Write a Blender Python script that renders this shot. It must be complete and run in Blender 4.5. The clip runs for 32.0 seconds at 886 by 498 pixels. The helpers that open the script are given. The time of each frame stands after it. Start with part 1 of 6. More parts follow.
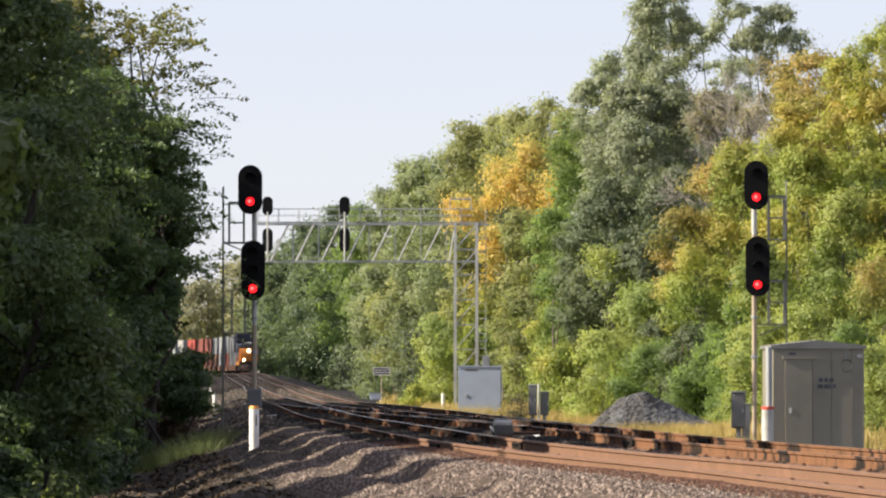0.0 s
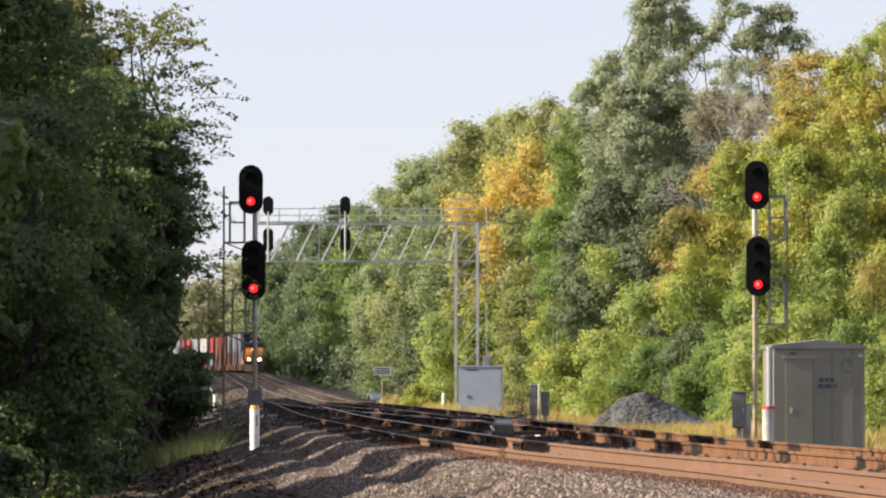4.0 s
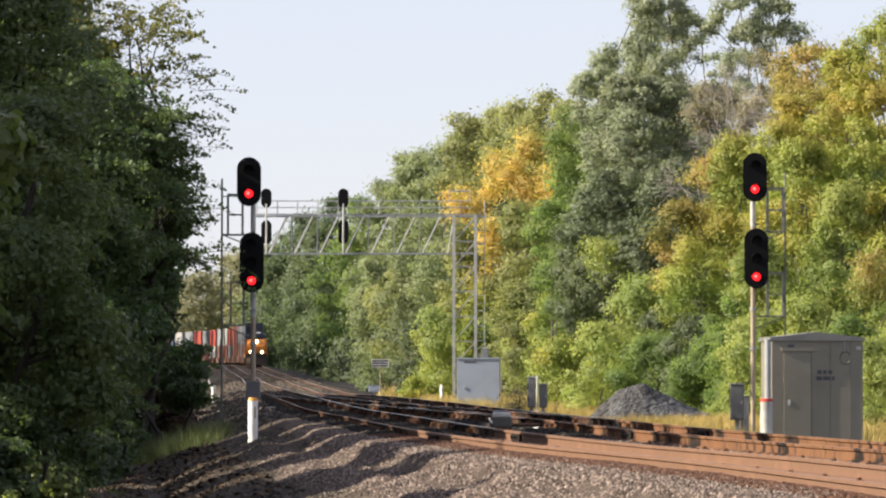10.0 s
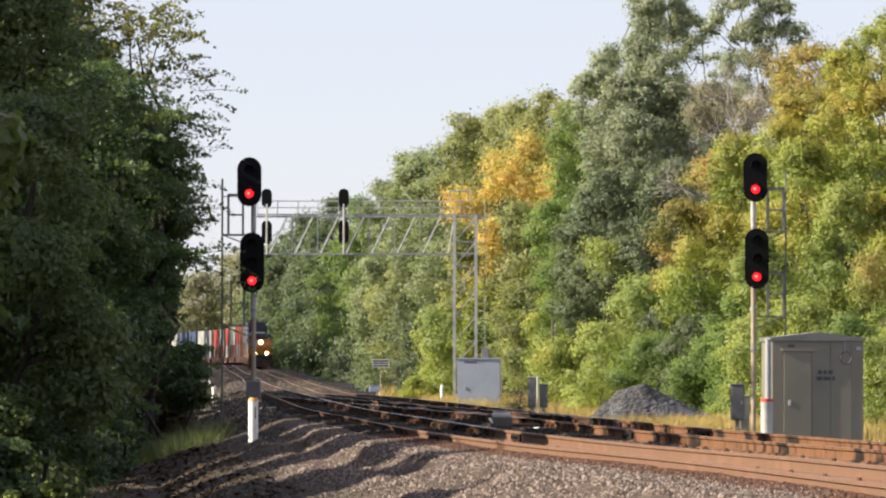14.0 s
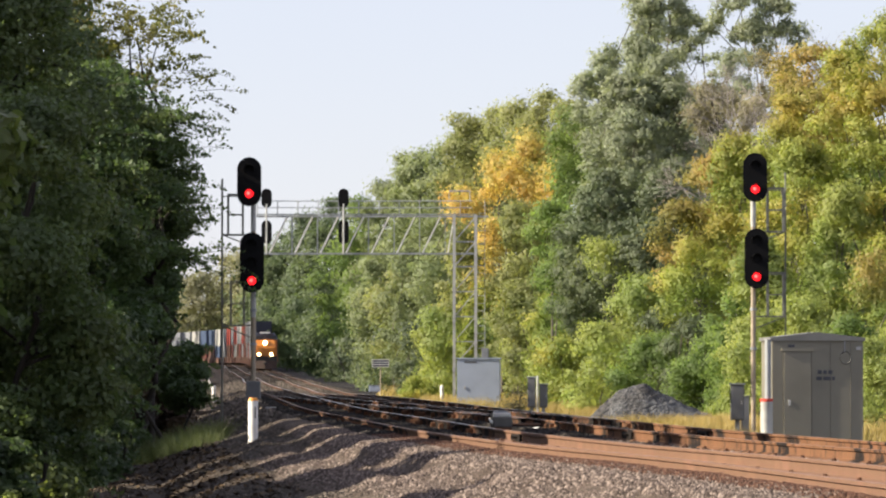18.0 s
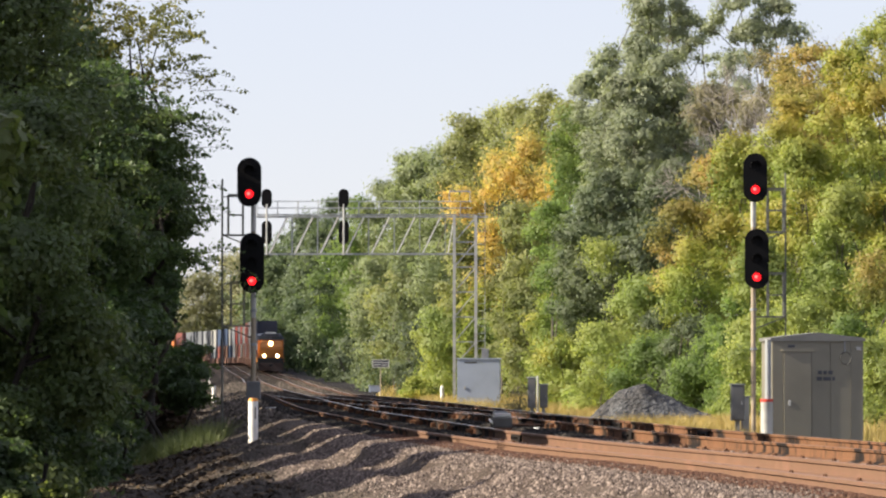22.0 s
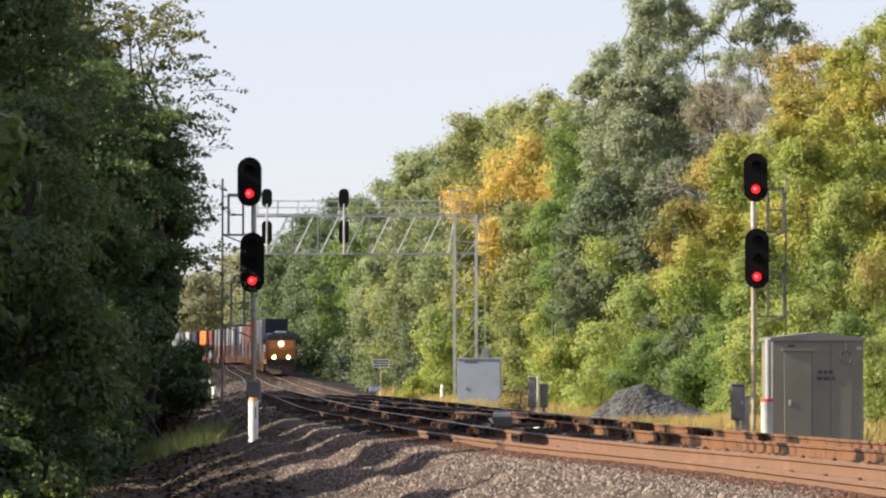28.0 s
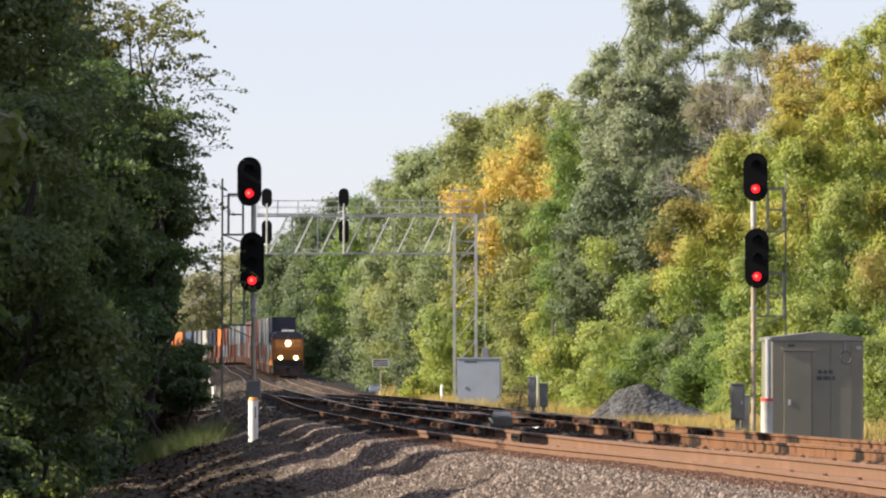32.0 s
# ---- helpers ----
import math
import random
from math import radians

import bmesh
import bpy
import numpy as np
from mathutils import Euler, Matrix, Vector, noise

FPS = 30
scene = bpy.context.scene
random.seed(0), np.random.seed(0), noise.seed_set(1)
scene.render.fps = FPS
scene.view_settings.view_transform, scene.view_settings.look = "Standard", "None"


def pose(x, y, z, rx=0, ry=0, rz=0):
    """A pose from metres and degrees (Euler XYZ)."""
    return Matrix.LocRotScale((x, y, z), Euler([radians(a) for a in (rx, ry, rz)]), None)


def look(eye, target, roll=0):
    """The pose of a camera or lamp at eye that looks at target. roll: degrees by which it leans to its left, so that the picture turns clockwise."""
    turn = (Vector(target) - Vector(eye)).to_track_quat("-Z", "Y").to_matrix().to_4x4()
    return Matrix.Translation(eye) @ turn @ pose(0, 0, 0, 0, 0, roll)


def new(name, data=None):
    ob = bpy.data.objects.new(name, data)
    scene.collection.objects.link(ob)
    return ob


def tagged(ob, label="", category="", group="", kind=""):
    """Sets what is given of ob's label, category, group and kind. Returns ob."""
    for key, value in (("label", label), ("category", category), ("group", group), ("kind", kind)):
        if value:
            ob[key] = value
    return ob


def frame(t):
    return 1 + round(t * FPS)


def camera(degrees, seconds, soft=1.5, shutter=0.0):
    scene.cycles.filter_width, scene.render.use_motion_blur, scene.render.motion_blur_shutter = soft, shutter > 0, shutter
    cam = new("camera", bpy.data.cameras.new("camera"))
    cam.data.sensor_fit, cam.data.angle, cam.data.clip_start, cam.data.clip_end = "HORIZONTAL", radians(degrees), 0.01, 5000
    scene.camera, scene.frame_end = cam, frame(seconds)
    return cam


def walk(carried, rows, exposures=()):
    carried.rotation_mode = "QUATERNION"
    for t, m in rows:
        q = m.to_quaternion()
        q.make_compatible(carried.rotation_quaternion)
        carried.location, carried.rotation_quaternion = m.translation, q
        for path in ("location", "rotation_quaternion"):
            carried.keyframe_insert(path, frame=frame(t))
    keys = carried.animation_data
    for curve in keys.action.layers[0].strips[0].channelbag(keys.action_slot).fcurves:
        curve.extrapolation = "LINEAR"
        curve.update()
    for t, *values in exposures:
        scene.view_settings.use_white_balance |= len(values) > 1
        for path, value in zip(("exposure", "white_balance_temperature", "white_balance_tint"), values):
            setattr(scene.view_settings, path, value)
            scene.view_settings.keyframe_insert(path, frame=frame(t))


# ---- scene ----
# One long-lens view along a two-track railway junction: x to the right, y away from the camera, z up.
# Rail tops near the camera lie at z = 0; the camera stands beside the tracks, 1 m above them.
LENS = 9.957
FOCAL = 9000.0
EYE = Vector((0.0, 0.0, 1.0))
cam = camera(LENS, 32.0, 2.2)


def aim(dx, dy):
    """Camera pose for a small swing of the long lens (in 1/9000 rad to the left and up)."""
    return look(EYE, (-(0.9 + dx) / FOCAL * 1000.0, 1000.0, 1.0 + (213.9 + dy) / FOCAL * 1000.0))


SWING = [(0.0, 2.0, 14.0), (1.0, 3.6, 13.8), (2.0, 2.7, 13.8), (3.0, 2.9, 13.8), (3.5, 3.0, 13.8), (5.5, 3.6, 12.9), (6.0, 3.8, 13.3), (6.5, 4.2, 12.6),
         (6.6, 4.0, 12.5), (6.7, 2.2, 9.7), (6.8, 0.8, 1.8), (6.9, -1.2, -1.5), (7.0, -3.5, -4.6), (7.1, -5.2, -9.5), (7.2, -5.2, -6.2), (7.5, -5.0, -6.2), (7.8, -4.0, -4.5), (8.0, -2.2, -3.0), (8.5, -0.8, -0.8), (9.0, -0.6, -0.3), (10.0, -0.2, -0.1),
         (11.0, 0.7, 0.2), (12.0, 0.5, 0.2), (13.0, -0.6, 0.0), (14.0, 0.5, 0.1), (14.5, 0.0, 0.2), (16.5, 0.4, 0.5), (17.0, -0.1, 0.3),
         (18.0, 0.2, 0.0), (19.0, -0.4, 0.2), (20.0, 0.6, 0.0), (21.0, 0.5, 0.2), (22.0, 0.4, 0.6), (23.0, 0.4, 0.7), (24.0, 0.5, 0.7),
         (25.0, 0.5, 0.4), (25.5, 0.3, 0.2), (27.5, 0.3, 0.5), (28.0, 0.8, 0.0), (29.0, -0.1, 0.6), (30.0, 0.4, -0.1), (31.0, 1.4, -0.3), (32.0, 0.6, -0.5)]
walk(cam, [(t, aim(dx, dy)) for t, dx, dy in SWING], exposures=[(0.0, 1.25), (32.0, 1.25)])

# ---- light ----
SUN_TO = Vector((-0.85, -0.11, 0.50)).normalized()
sun_elev = math.asin(SUN_TO.z)
sun_turn = math.atan2(SUN_TO.x, SUN_TO.y)
world = bpy.data.worlds.new("sky")
scene.world = world
world.use_nodes = True
wn = world.node_tree.nodes
sky = wn.new("ShaderNodeTexSky")
sky.sky_type = "NISHITA"
sky.sun_disc = False
sky.sun_elevation = sun_elev
sky.sun_rotation = sun_turn
sky.altitude = 200
sky.air_density = 1.0
sky.dust_density = 0.2
sky.ozone_density = 3.0
wn["Background"].inputs["Strength"].default_value = 0.075
haze = wn.new("ShaderNodeMixRGB")  # thin high overcast veils the blue evenly
haze.inputs["Fac"].default_value = 0.72
haze.inputs["Color2"].default_value = (4.55, 4.45, 5.2, 1)
world.node_tree.links.new(sky.outputs["Color"], haze.inputs["Color1"])
world.node_tree.links.new(haze.outputs["Color"], wn["Background"].inputs["Color"])
sun_data = bpy.data.lights.new("sun", "SUN")
sun_data.energy = 5.0
sun_data.angle = radians(0.53)
sun_data.color = (1.0, 0.88, 0.70)
sun = new("sun", sun_data)
sun.matrix_world = look(SUN_TO * 100, (0, 0, 0))


# ---- materials ----
def principled(name):
    m = bpy.data.materials.new(name)
    m.use_nodes = True
    return m, m.node_tree.nodes, m.node_tree.links, m.node_tree.nodes["Principled BSDF"]


def paint(name, color, rough=0.6, metal=0.0, var=0.25, scale=3.0, bump=0.2, fine=40.0, stain=None, spec=0.5):
    """A weathered surface: colour broken at two scales, a stain colour in patches, fine relief."""
    m, nd, ln, bs = principled(name)
    tc = nd.new("ShaderNodeTexCoord")
    n1 = nd.new("ShaderNodeTexNoise")
    n1.inputs["Scale"].default_value = scale
    n1.inputs["Detail"].default_value = 6
    n2 = nd.new("ShaderNodeTexNoise")
    n2.inputs["Scale"].default_value = fine
    n2.inputs["Detail"].default_value = 4
    ln.new(tc.outputs["Object"], n1.inputs["Vector"])
    ln.new(tc.outputs["Object"], n2.inputs["Vector"])
    r1 = nd.new("ShaderNodeValToRGB")
    dark = [c * (1 - var) for c in color]
    pale = [min(1, c * (1 + var * 0.7)) for c in color]
    r1.color_ramp.elements[0].position, r1.color_ramp.elements[0].color = 0.3, (*(stain or dark), 1)
    r1.color_ramp.elements[1].position, r1.color_ramp.elements[1].color = 0.72, (*pale, 1)
    e = r1.color_ramp.elements.new(0.46)
    e.color = (*color, 1)
    ln.new(n1.outputs["Fac"], r1.inputs["Fac"])
    mx = nd.new("ShaderNodeMixRGB")
    mx.blend_type = "MULTIPLY"
    mx.inputs["Fac"].default_value = var
    ln.new(r1.outputs["Color"], mx.inputs["Color1"])
    ln.new(n2.outputs["Color"], mx.inputs["Color2"])
    ln.new(mx.outputs["Color"], bs.inputs["Base Color"])
    bs.inputs["Roughness"].default_value = rough
    bs.inputs["Metallic"].default_value = metal
    bs.inputs["Specular IOR Level"].default_value = spec
    if bump:
        bp = nd.new("ShaderNodeBump")
        bp.inputs["Strength"].default_value = bump
        bp.inputs["Distance"].default_value = 0.02
        ln.new(n2.outputs["Fac"], bp.inputs["Height"])
        ln.new(bp.outputs["Normal"], bs.inputs["Normal"])
    return m


def leafy(name, colors, through_light=0.35, patch=0.35, gloss=0.3):
    """Leaves: each leaf takes one of the colours, drifting in patches over the crown; some light shines through."""
    m, nd, ln, bs = principled(name)
    geo = nd.new("ShaderNodeNewGeometry")
    tc = nd.new("ShaderNodeTexCoord")
    nz = nd.new("ShaderNodeTexNoise")
    nz.inputs["Scale"].default_value = patch
    nz.inputs["Detail"].default_value = 3
    ln.new(tc.outputs["Object"], nz.inputs["Vector"])
    ma = nd.new("ShaderNodeMath")
    ma.operation = "MULTIPLY_ADD"
    ma.inputs[1].default_value = 0.12
    ln.new(geo.outputs["Random Per Island"], ma.inputs[0])
    mb = nd.new("ShaderNodeMath")
    mb.operation = "MULTIPLY_ADD"
    mb.inputs[1].default_value = 2.0
    mb.inputs[2].default_value = -0.56
    ln.new(nz.outputs["Fac"], mb.inputs[0])
    ln.new(mb.outputs[0], ma.inputs[2])
    rp = nd.new("ShaderNodeValToRGB")
    rp.color_ramp.elements[0].color = (*colors[0], 1)
    rp.color_ramp.elements[1].color = (*colors[-1], 1)
    for i, c in enumerate(colors[1:-1]):
        e = rp.color_ramp.elements.new((i + 1) / (len(colors) - 1))
        e.color = (*c, 1)
    ln.new(ma.outputs[0], rp.inputs["Fac"])
    info = nd.new("ShaderNodeObjectInfo")
    each = nd.new("ShaderNodeMapRange")
    each.inputs["To Min"].default_value = 0.9
    each.inputs["To Max"].default_value = 1.14
    ln.new(info.outputs["Random"], each.inputs["Value"])
    n2 = nd.new("ShaderNodeTexNoise")
    n2.inputs["Scale"].default_value = 1.1
    n2.inputs["Detail"].default_value = 2
    ln.new(tc.outputs["Object"], n2.inputs["Vector"])
    tuft = nd.new("ShaderNodeMapRange")
    tuft.inputs["From Min"].default_value = 0.3
    tuft.inputs["From Max"].default_value = 0.7
    tuft.inputs["To Min"].default_value = 0.74
    tuft.inputs["To Max"].default_value = 1.24
    ln.new(n2.outputs["Fac"], tuft.inputs["Value"])
    both = nd.new("ShaderNodeMath")
    both.operation = "MULTIPLY"
    ln.new(each.outputs["Result"], both.inputs[0])
    ln.new(tuft.outputs["Result"], both.inputs[1])
    hue = nd.new("ShaderNodeHueSaturation")
    ln.new(both.outputs[0], hue.inputs["Value"])
    ln.new(rp.outputs["Color"], hue.inputs["Color"])
    ln.new(hue.outputs["Color"], bs.inputs["Base Color"])
    bs.inputs["Roughness"].default_value = 0.7 - 0.5 * gloss
    bs.inputs["Specular IOR Level"].default_value = gloss
    tr = nd.new("ShaderNodeBsdfTranslucent")
    gl = nd.new("ShaderNodeMixRGB")
    gl.blend_type = "MULTIPLY"
    gl.inputs["Fac"].default_value = 1.0
    gl.inputs["Color2"].default_value = (1.34, 1.38, 0.78, 1)
    ln.new(hue.outputs["Color"], gl.inputs["Color1"])
    ln.new(gl.outputs["Color"], tr.inputs["Color"])
    ms = nd.new("ShaderNodeMixShader")
    ms.inputs["Fac"].default_value = through_light
    ln.new(bs.outputs["BSDF"], ms.inputs[1])
    ln.new(tr.outputs["BSDF"], ms.inputs[2])
    ln.new(ms.outputs["Shader"], nd["Material Output"].inputs["Surface"])
    return m


def glow(name, color, strength):
    m, nd, ln, bs = principled(name)
    bs.inputs["Base Color"].default_value = (*color, 1)
    bs.inputs["Emission Color"].default_value = (*color, 1)
    bs.inputs["Emission Strength"].default_value = strength
    return m


def gravelly(name, tones, big=0.5, small=22.0, bump=0.8, spec=0.2):
    """Broken stone: a cell pattern of many tones, with broad dirty drifts."""
    m, nd, ln, bs = principled(name)
    tc = nd.new("ShaderNodeTexCoord")
    vo = nd.new("ShaderNodeTexVoronoi")
    vo.inputs["Scale"].default_value = small
    ln.new(tc.outputs["Object"], vo.inputs["Vector"])
    bw = nd.new("ShaderNodeRGBToBW")
    ln.new(vo.outputs["Color"], bw.inputs["Color"])
    rp = nd.new("ShaderNodeValToRGB")
    rp.color_ramp.elements[0].color = (*tones[0], 1)
    rp.color_ramp.elements[1].color = (*tones[2], 1)
    e = rp.color_ramp.elements.new(0.5)
    e.color = (*tones[1], 1)
    ln.new(bw.outputs["Val"], rp.inputs["Fac"])
    nz = nd.new("ShaderNodeTexNoise")
    nz.inputs["Scale"].default_value = big
    nz.inputs["Detail"].default_value = 7
    ln.new(tc.outputs["Object"], nz.inputs["Vector"])
    r2 = nd.new("ShaderNodeValToRGB")
    r2.color_ramp.elements[0].position, r2.color_ramp.elements[0].color = 0.35, (0.55, 0.5, 0.46, 1)
    r2.color_ramp.elements[1].position, r2.color_ramp.elements[1].color = 0.65, (1, 1, 1, 1)
    ln.new(nz.outputs["Fac"], r2.inputs["Fac"])
    mx = nd.new("ShaderNodeMixRGB")
    mx.blend_type = "MULTIPLY"
    mx.inputs["Fac"].default_value = 1.0
    ln.new(rp.outputs["Color"], mx.inputs["Color1"])
    ln.new(r2.outputs["Color"], mx.inputs["Color2"])
    ln.new(mx.outputs["Color"], bs.inputs["Base Color"])
    bs.inputs["Roughness"].default_value = 0.9
    bs.inputs["Specular IOR Level"].default_value = spec
    bp = nd.new("ShaderNodeBump")
    bp.inputs["Strength"].default_value = bump
    bp.inputs["Distance"].default_value = 0.04
    ln.new(vo.outputs["Distance"], bp.inputs["Height"])
    ln.new(bp.outputs["Normal"], bs.inputs["Normal"])
    return m


def stony(name, tones):
    """Loose stones: each one its own tone."""
    m, nd, ln, bs = principled(name)
    geo = nd.new("ShaderNodeNewGeometry")
    rp = nd.new("ShaderNodeValToRGB")
    rp.color_ramp.elements[0].color = (*tones[0], 1)
    rp.color_ramp.elements[1].color = (*tones[2], 1)
    e = rp.color_ramp.elements.new(0.55)
    e.color = (*tones[1], 1)
    ln.new(geo.outputs["Random Per Island"], rp.inputs["Fac"])
    ln.new(rp.outputs["Color"], bs.inputs["Base Color"])
    bs.inputs["Roughness"].default_value = 0.9
    bs.inputs["Specular IOR Level"].default_value = 0.2
    return m


BALLAST = ((0.04, 0.031, 0.026), (0.092, 0.071, 0.058), (0.18, 0.145, 0.118))
M_ballast = gravelly("ballast", BALLAST)
M_stone = stony("ballast_stone", ((0.045, 0.034, 0.03), (0.11, 0.084, 0.072), (0.29, 0.235, 0.202)))
# Dirty stone tone; on the near shoulder it also carries tree shade.
M_dirtstone = stony("dirty_stone", ((0.024, 0.02, 0.017), (0.06, 0.05, 0.042), (0.15, 0.127, 0.106)))
# Near-black stones: the tree shade between the rails is in their colour.
M_dimstone = stony("shade_darkened_stone", ((0.008, 0.0075, 0.007), (0.018, 0.016, 0.015), (0.045, 0.039, 0.034)))
M_ruststone = stony("rust_stained_stone", ((0.04, 0.02, 0.014), (0.085, 0.042, 0.028), (0.14, 0.08, 0.055)))
# Lane asphalt toned down so its colour carries the shade on it.
M_road = gravelly("worn_asphalt_in_shade", ((0.022, 0.022, 0.024), (0.042, 0.042, 0.045), (0.075, 0.074, 0.074)), spec=0.04)
M_pile = gravelly("grey_gravel", ((0.035, 0.038, 0.042), (0.088, 0.093, 0.1), (0.18, 0.186, 0.197)), 0.8, 14.0)
M_soil = paint("soil_and_litter", (0.09, 0.075, 0.045), 0.95, 0, 0.5, 0.35, 0.6, 9.0, (0.05, 0.055, 0.025))
M_rust = paint("rusty_rail_steel", (0.155, 0.08, 0.045), 0.8, 0, 0.35, 1.2, 0.3, 30.0, (0.2, 0.1, 0.06))
M_top = paint("rusty_rail_head", (0.21, 0.125, 0.08), 0.6, 0.2, 0.25, 1.0, 0.05, 25.0, spec=0.3)
M_shine = paint("polished_rail_head", (0.36, 0.32, 0.28), 0.3, 0.9, 0.25, 1.0, 0.05, 25.0)
# Rusty rail steel that gets tree-shadow patches painted on below.
M_patchrail = paint("shadow_patched_rail_steel", (0.165, 0.084, 0.046), 0.85, 0, 0.35, 1.2, 0.3, 30.0, (0.21, 0.105, 0.06), spec=0.12)


def shade_patches(m, cover):
    """Painted tree shade on a rail: patches a metre or two long, streaked down the web."""
    nd, ln, bs = m.node_tree.nodes, m.node_tree.links, m.node_tree.nodes["Principled BSDF"]
    rust = bs.inputs["Base Color"].links[0].from_socket
    tc = nd.new("ShaderNodeTexCoord")
    mp = nd.new("ShaderNodeMapping")
    mp.inputs["Scale"].default_value = (0.0, 1.0, 0.55)
    ln.new(tc.outputs["Object"], mp.inputs["Vector"])
    n1 = nd.new("ShaderNodeTexNoise")
    n1.inputs["Scale"].default_value = 0.5
    n1.inputs["Detail"].default_value = 7
    n1.inputs["Roughness"].default_value = 0.75
    ln.new(mp.outputs["Vector"], n1.inputs["Vector"])
    rp = nd.new("ShaderNodeValToRGB")
    rp.color_ramp.elements[0].position, rp.color_ramp.elements[0].color = cover - 0.03, (1, 1, 1, 1)
    rp.color_ramp.elements[1].position, rp.color_ramp.elements[1].color = cover + 0.03, (0, 0, 0, 1)
    ln.new(n1.outputs["Fac"], rp.inputs["Fac"])
    mx = nd.new("ShaderNodeMixRGB")
    ln.new(rp.outputs["Color"], mx.inputs["Fac"])
    ln.new(rust, mx.inputs["Color1"])
    mx.inputs["Color2"].default_value = (0.016, 0.013, 0.012, 1)
    ln.new(mx.outputs["Color"], bs.inputs["Base Color"])
    return m


shade_patches(M_patchrail, 0.47)
# Heavier painted shade, for rails lying under the trees' shadow.
M_dimrail = shade_patches(paint("shade_dark_crossover_rail_steel", (0.14, 0.07, 0.04), 0.8, 0, 0.35, 1.2, 0.3, 30.0, (0.17, 0.085, 0.05), spec=0.12), 0.53)
M_farrust = paint("dark_brown_rail_steel", (0.085, 0.046, 0.03), 0.85, 0, 0.35, 1.2, 0.3, 30.0, (0.05, 0.03, 0.022), spec=0.2)
# Near-black joints: tree shadow put into the bar colour.
M_dimbar = paint("shade_black_joint_steel", (0.02, 0.016, 0.014), 0.9, 0, 0.4, 3.0, 0.3, 30.0, spec=0.15)
M_tie = paint("creosoted_timber", (0.045, 0.034, 0.027), 0.9, 0, 0.4, 5.0, 0.6, 40.0)
M_black = paint("black_enamel", (0.006, 0.006, 0.007), 0.6, 0, 0.3, 5.0, 0.05, 60.0, spec=0.12)
M_alu = paint("weathered_aluminium", (0.50, 0.50, 0.48), 0.5, 0.25, 0.25, 2.0, 0.1, 30.0)
M_galv = paint("galvanised_steel", (0.34, 0.36, 0.38), 0.55, 0.3, 0.25, 2.0, 0.1, 30.0)
M_ladder = paint("dull_ladder_steel", (0.19, 0.195, 0.17), 0.7, 0.2, 0.25, 2.0, 0.1, 30.0)
M_mast = paint("silver_mast_paint", (0.38, 0.315, 0.235), 0.6, 0.1, 0.3, 1.6, 0.1, 25.0, (0.34, 0.25, 0.17))
M_house = paint("beige_grey_sheet_metal", (0.222, 0.208, 0.165), 0.5, 0.1, 0.16, 0.8, 0.05, 30.0)
M_roof = paint("dull_roof_sheet", (0.2, 0.2, 0.19), 0.6, 0.1, 0.2, 1.5, 0.05, 30.0)
M_house2 = paint("pale_grey_sheet_metal", (0.36, 0.41, 0.51), 0.5, 0.2, 0.1, 0.9, 0.05, 30.0)
M_trim = paint("dark_joint", (0.08, 0.08, 0.075), 0.7, 0, 0.2)
M_seam = paint("dull_panel_seam", (0.12, 0.113, 0.09), 0.7, 0, 0.2)
M_white = paint("white_plastic", (0.78, 0.77, 0.74), 0.5, 0, 0.12, 4.0, 0.05, 30.0)
M_orange = paint("orange_band", (0.7, 0.3, 0.05), 0.5, 0, 0.15)
M_red = paint("red_band", (0.55, 0.06, 0.04), 0.5, 0, 0.15)
M_case = paint("grey_case_paint", (0.17, 0.175, 0.18), 0.6, 0.1, 0.2, 3.0, 0.1)
M_sign = paint("dark_sign_face", (0.05, 0.055, 0.07), 0.5, 0, 0.1)
M_lens_off = paint("dark_lens_glass", (0.008, 0.008, 0.009), 0.5, 0, 0.1, 2, 0, spec=0.1)
M_lens_red = glow("red_signal_lens", (1.0, 0.010, 0.016), 1.0)
M_hot = glow("red_signal_core", (1.0, 0.16, 0.13), 1.0)
M_lamp = glow("headlight_beam_glass", (1.0, 0.78, 0.45), 12.0)
# Orange glow discs round the lenses stand in for the lamps' bloom.
M_halo = glow("headlight_halo", (1.0, 0.55, 0.2), 1.6)
M_bark = paint("bark", (0.038, 0.032, 0.026), 0.95, 0, 0.4, 4.0, 0.8, 25.0)
M_greybark = paint("grey_brown_bark", (0.12, 0.105, 0.085), 0.95, 0, 0.4, 4.0, 0.8, 25.0)
M_dead = paint("dead_grey_wood", (0.29, 0.265, 0.24), 0.9, 0, 0.3, 4.0, 0.5, 25.0)
M_nose = paint("yellow_locomotive_paint", (0.53, 0.195, 0.03), 0.45, 0, 0.15, 1.5, 0.02)
M_navy = paint("dark_blue_locomotive_paint", (0.07, 0.083, 0.12), 0.45, 0, 0.2, 1.5, 0.02)
M_under = paint("grimy_underframe", (0.03, 0.028, 0.026), 0.85, 0, 0.3, 2.0, 0.3)
M_pilot = paint("rusty_plow_steel", (0.055, 0.032, 0.024), 0.8, 0, 0.3, 2.0, 0.2)
M_glass = paint("dark_cab_glass", (0.05, 0.06, 0.075), 0.1, 0, 0.1, 1, 0)
M_well = paint("brown_well_car_paint", (0.13, 0.06, 0.04), 0.75, 0, 0.3, 1.0, 0.1)
M_grass = leafy("dry_grass", [(0.24, 0.2, 0.07), (0.36, 0.28, 0.10), (0.46, 0.34, 0.14), (0.28, 0.26, 0.08)], 0.3, 0.25)
M_weed = leafy("green_weeds", [(0.05, 0.07, 0.03), (0.092, 0.115, 0.046), (0.16, 0.16, 0.065)], 0.3, 0.5)
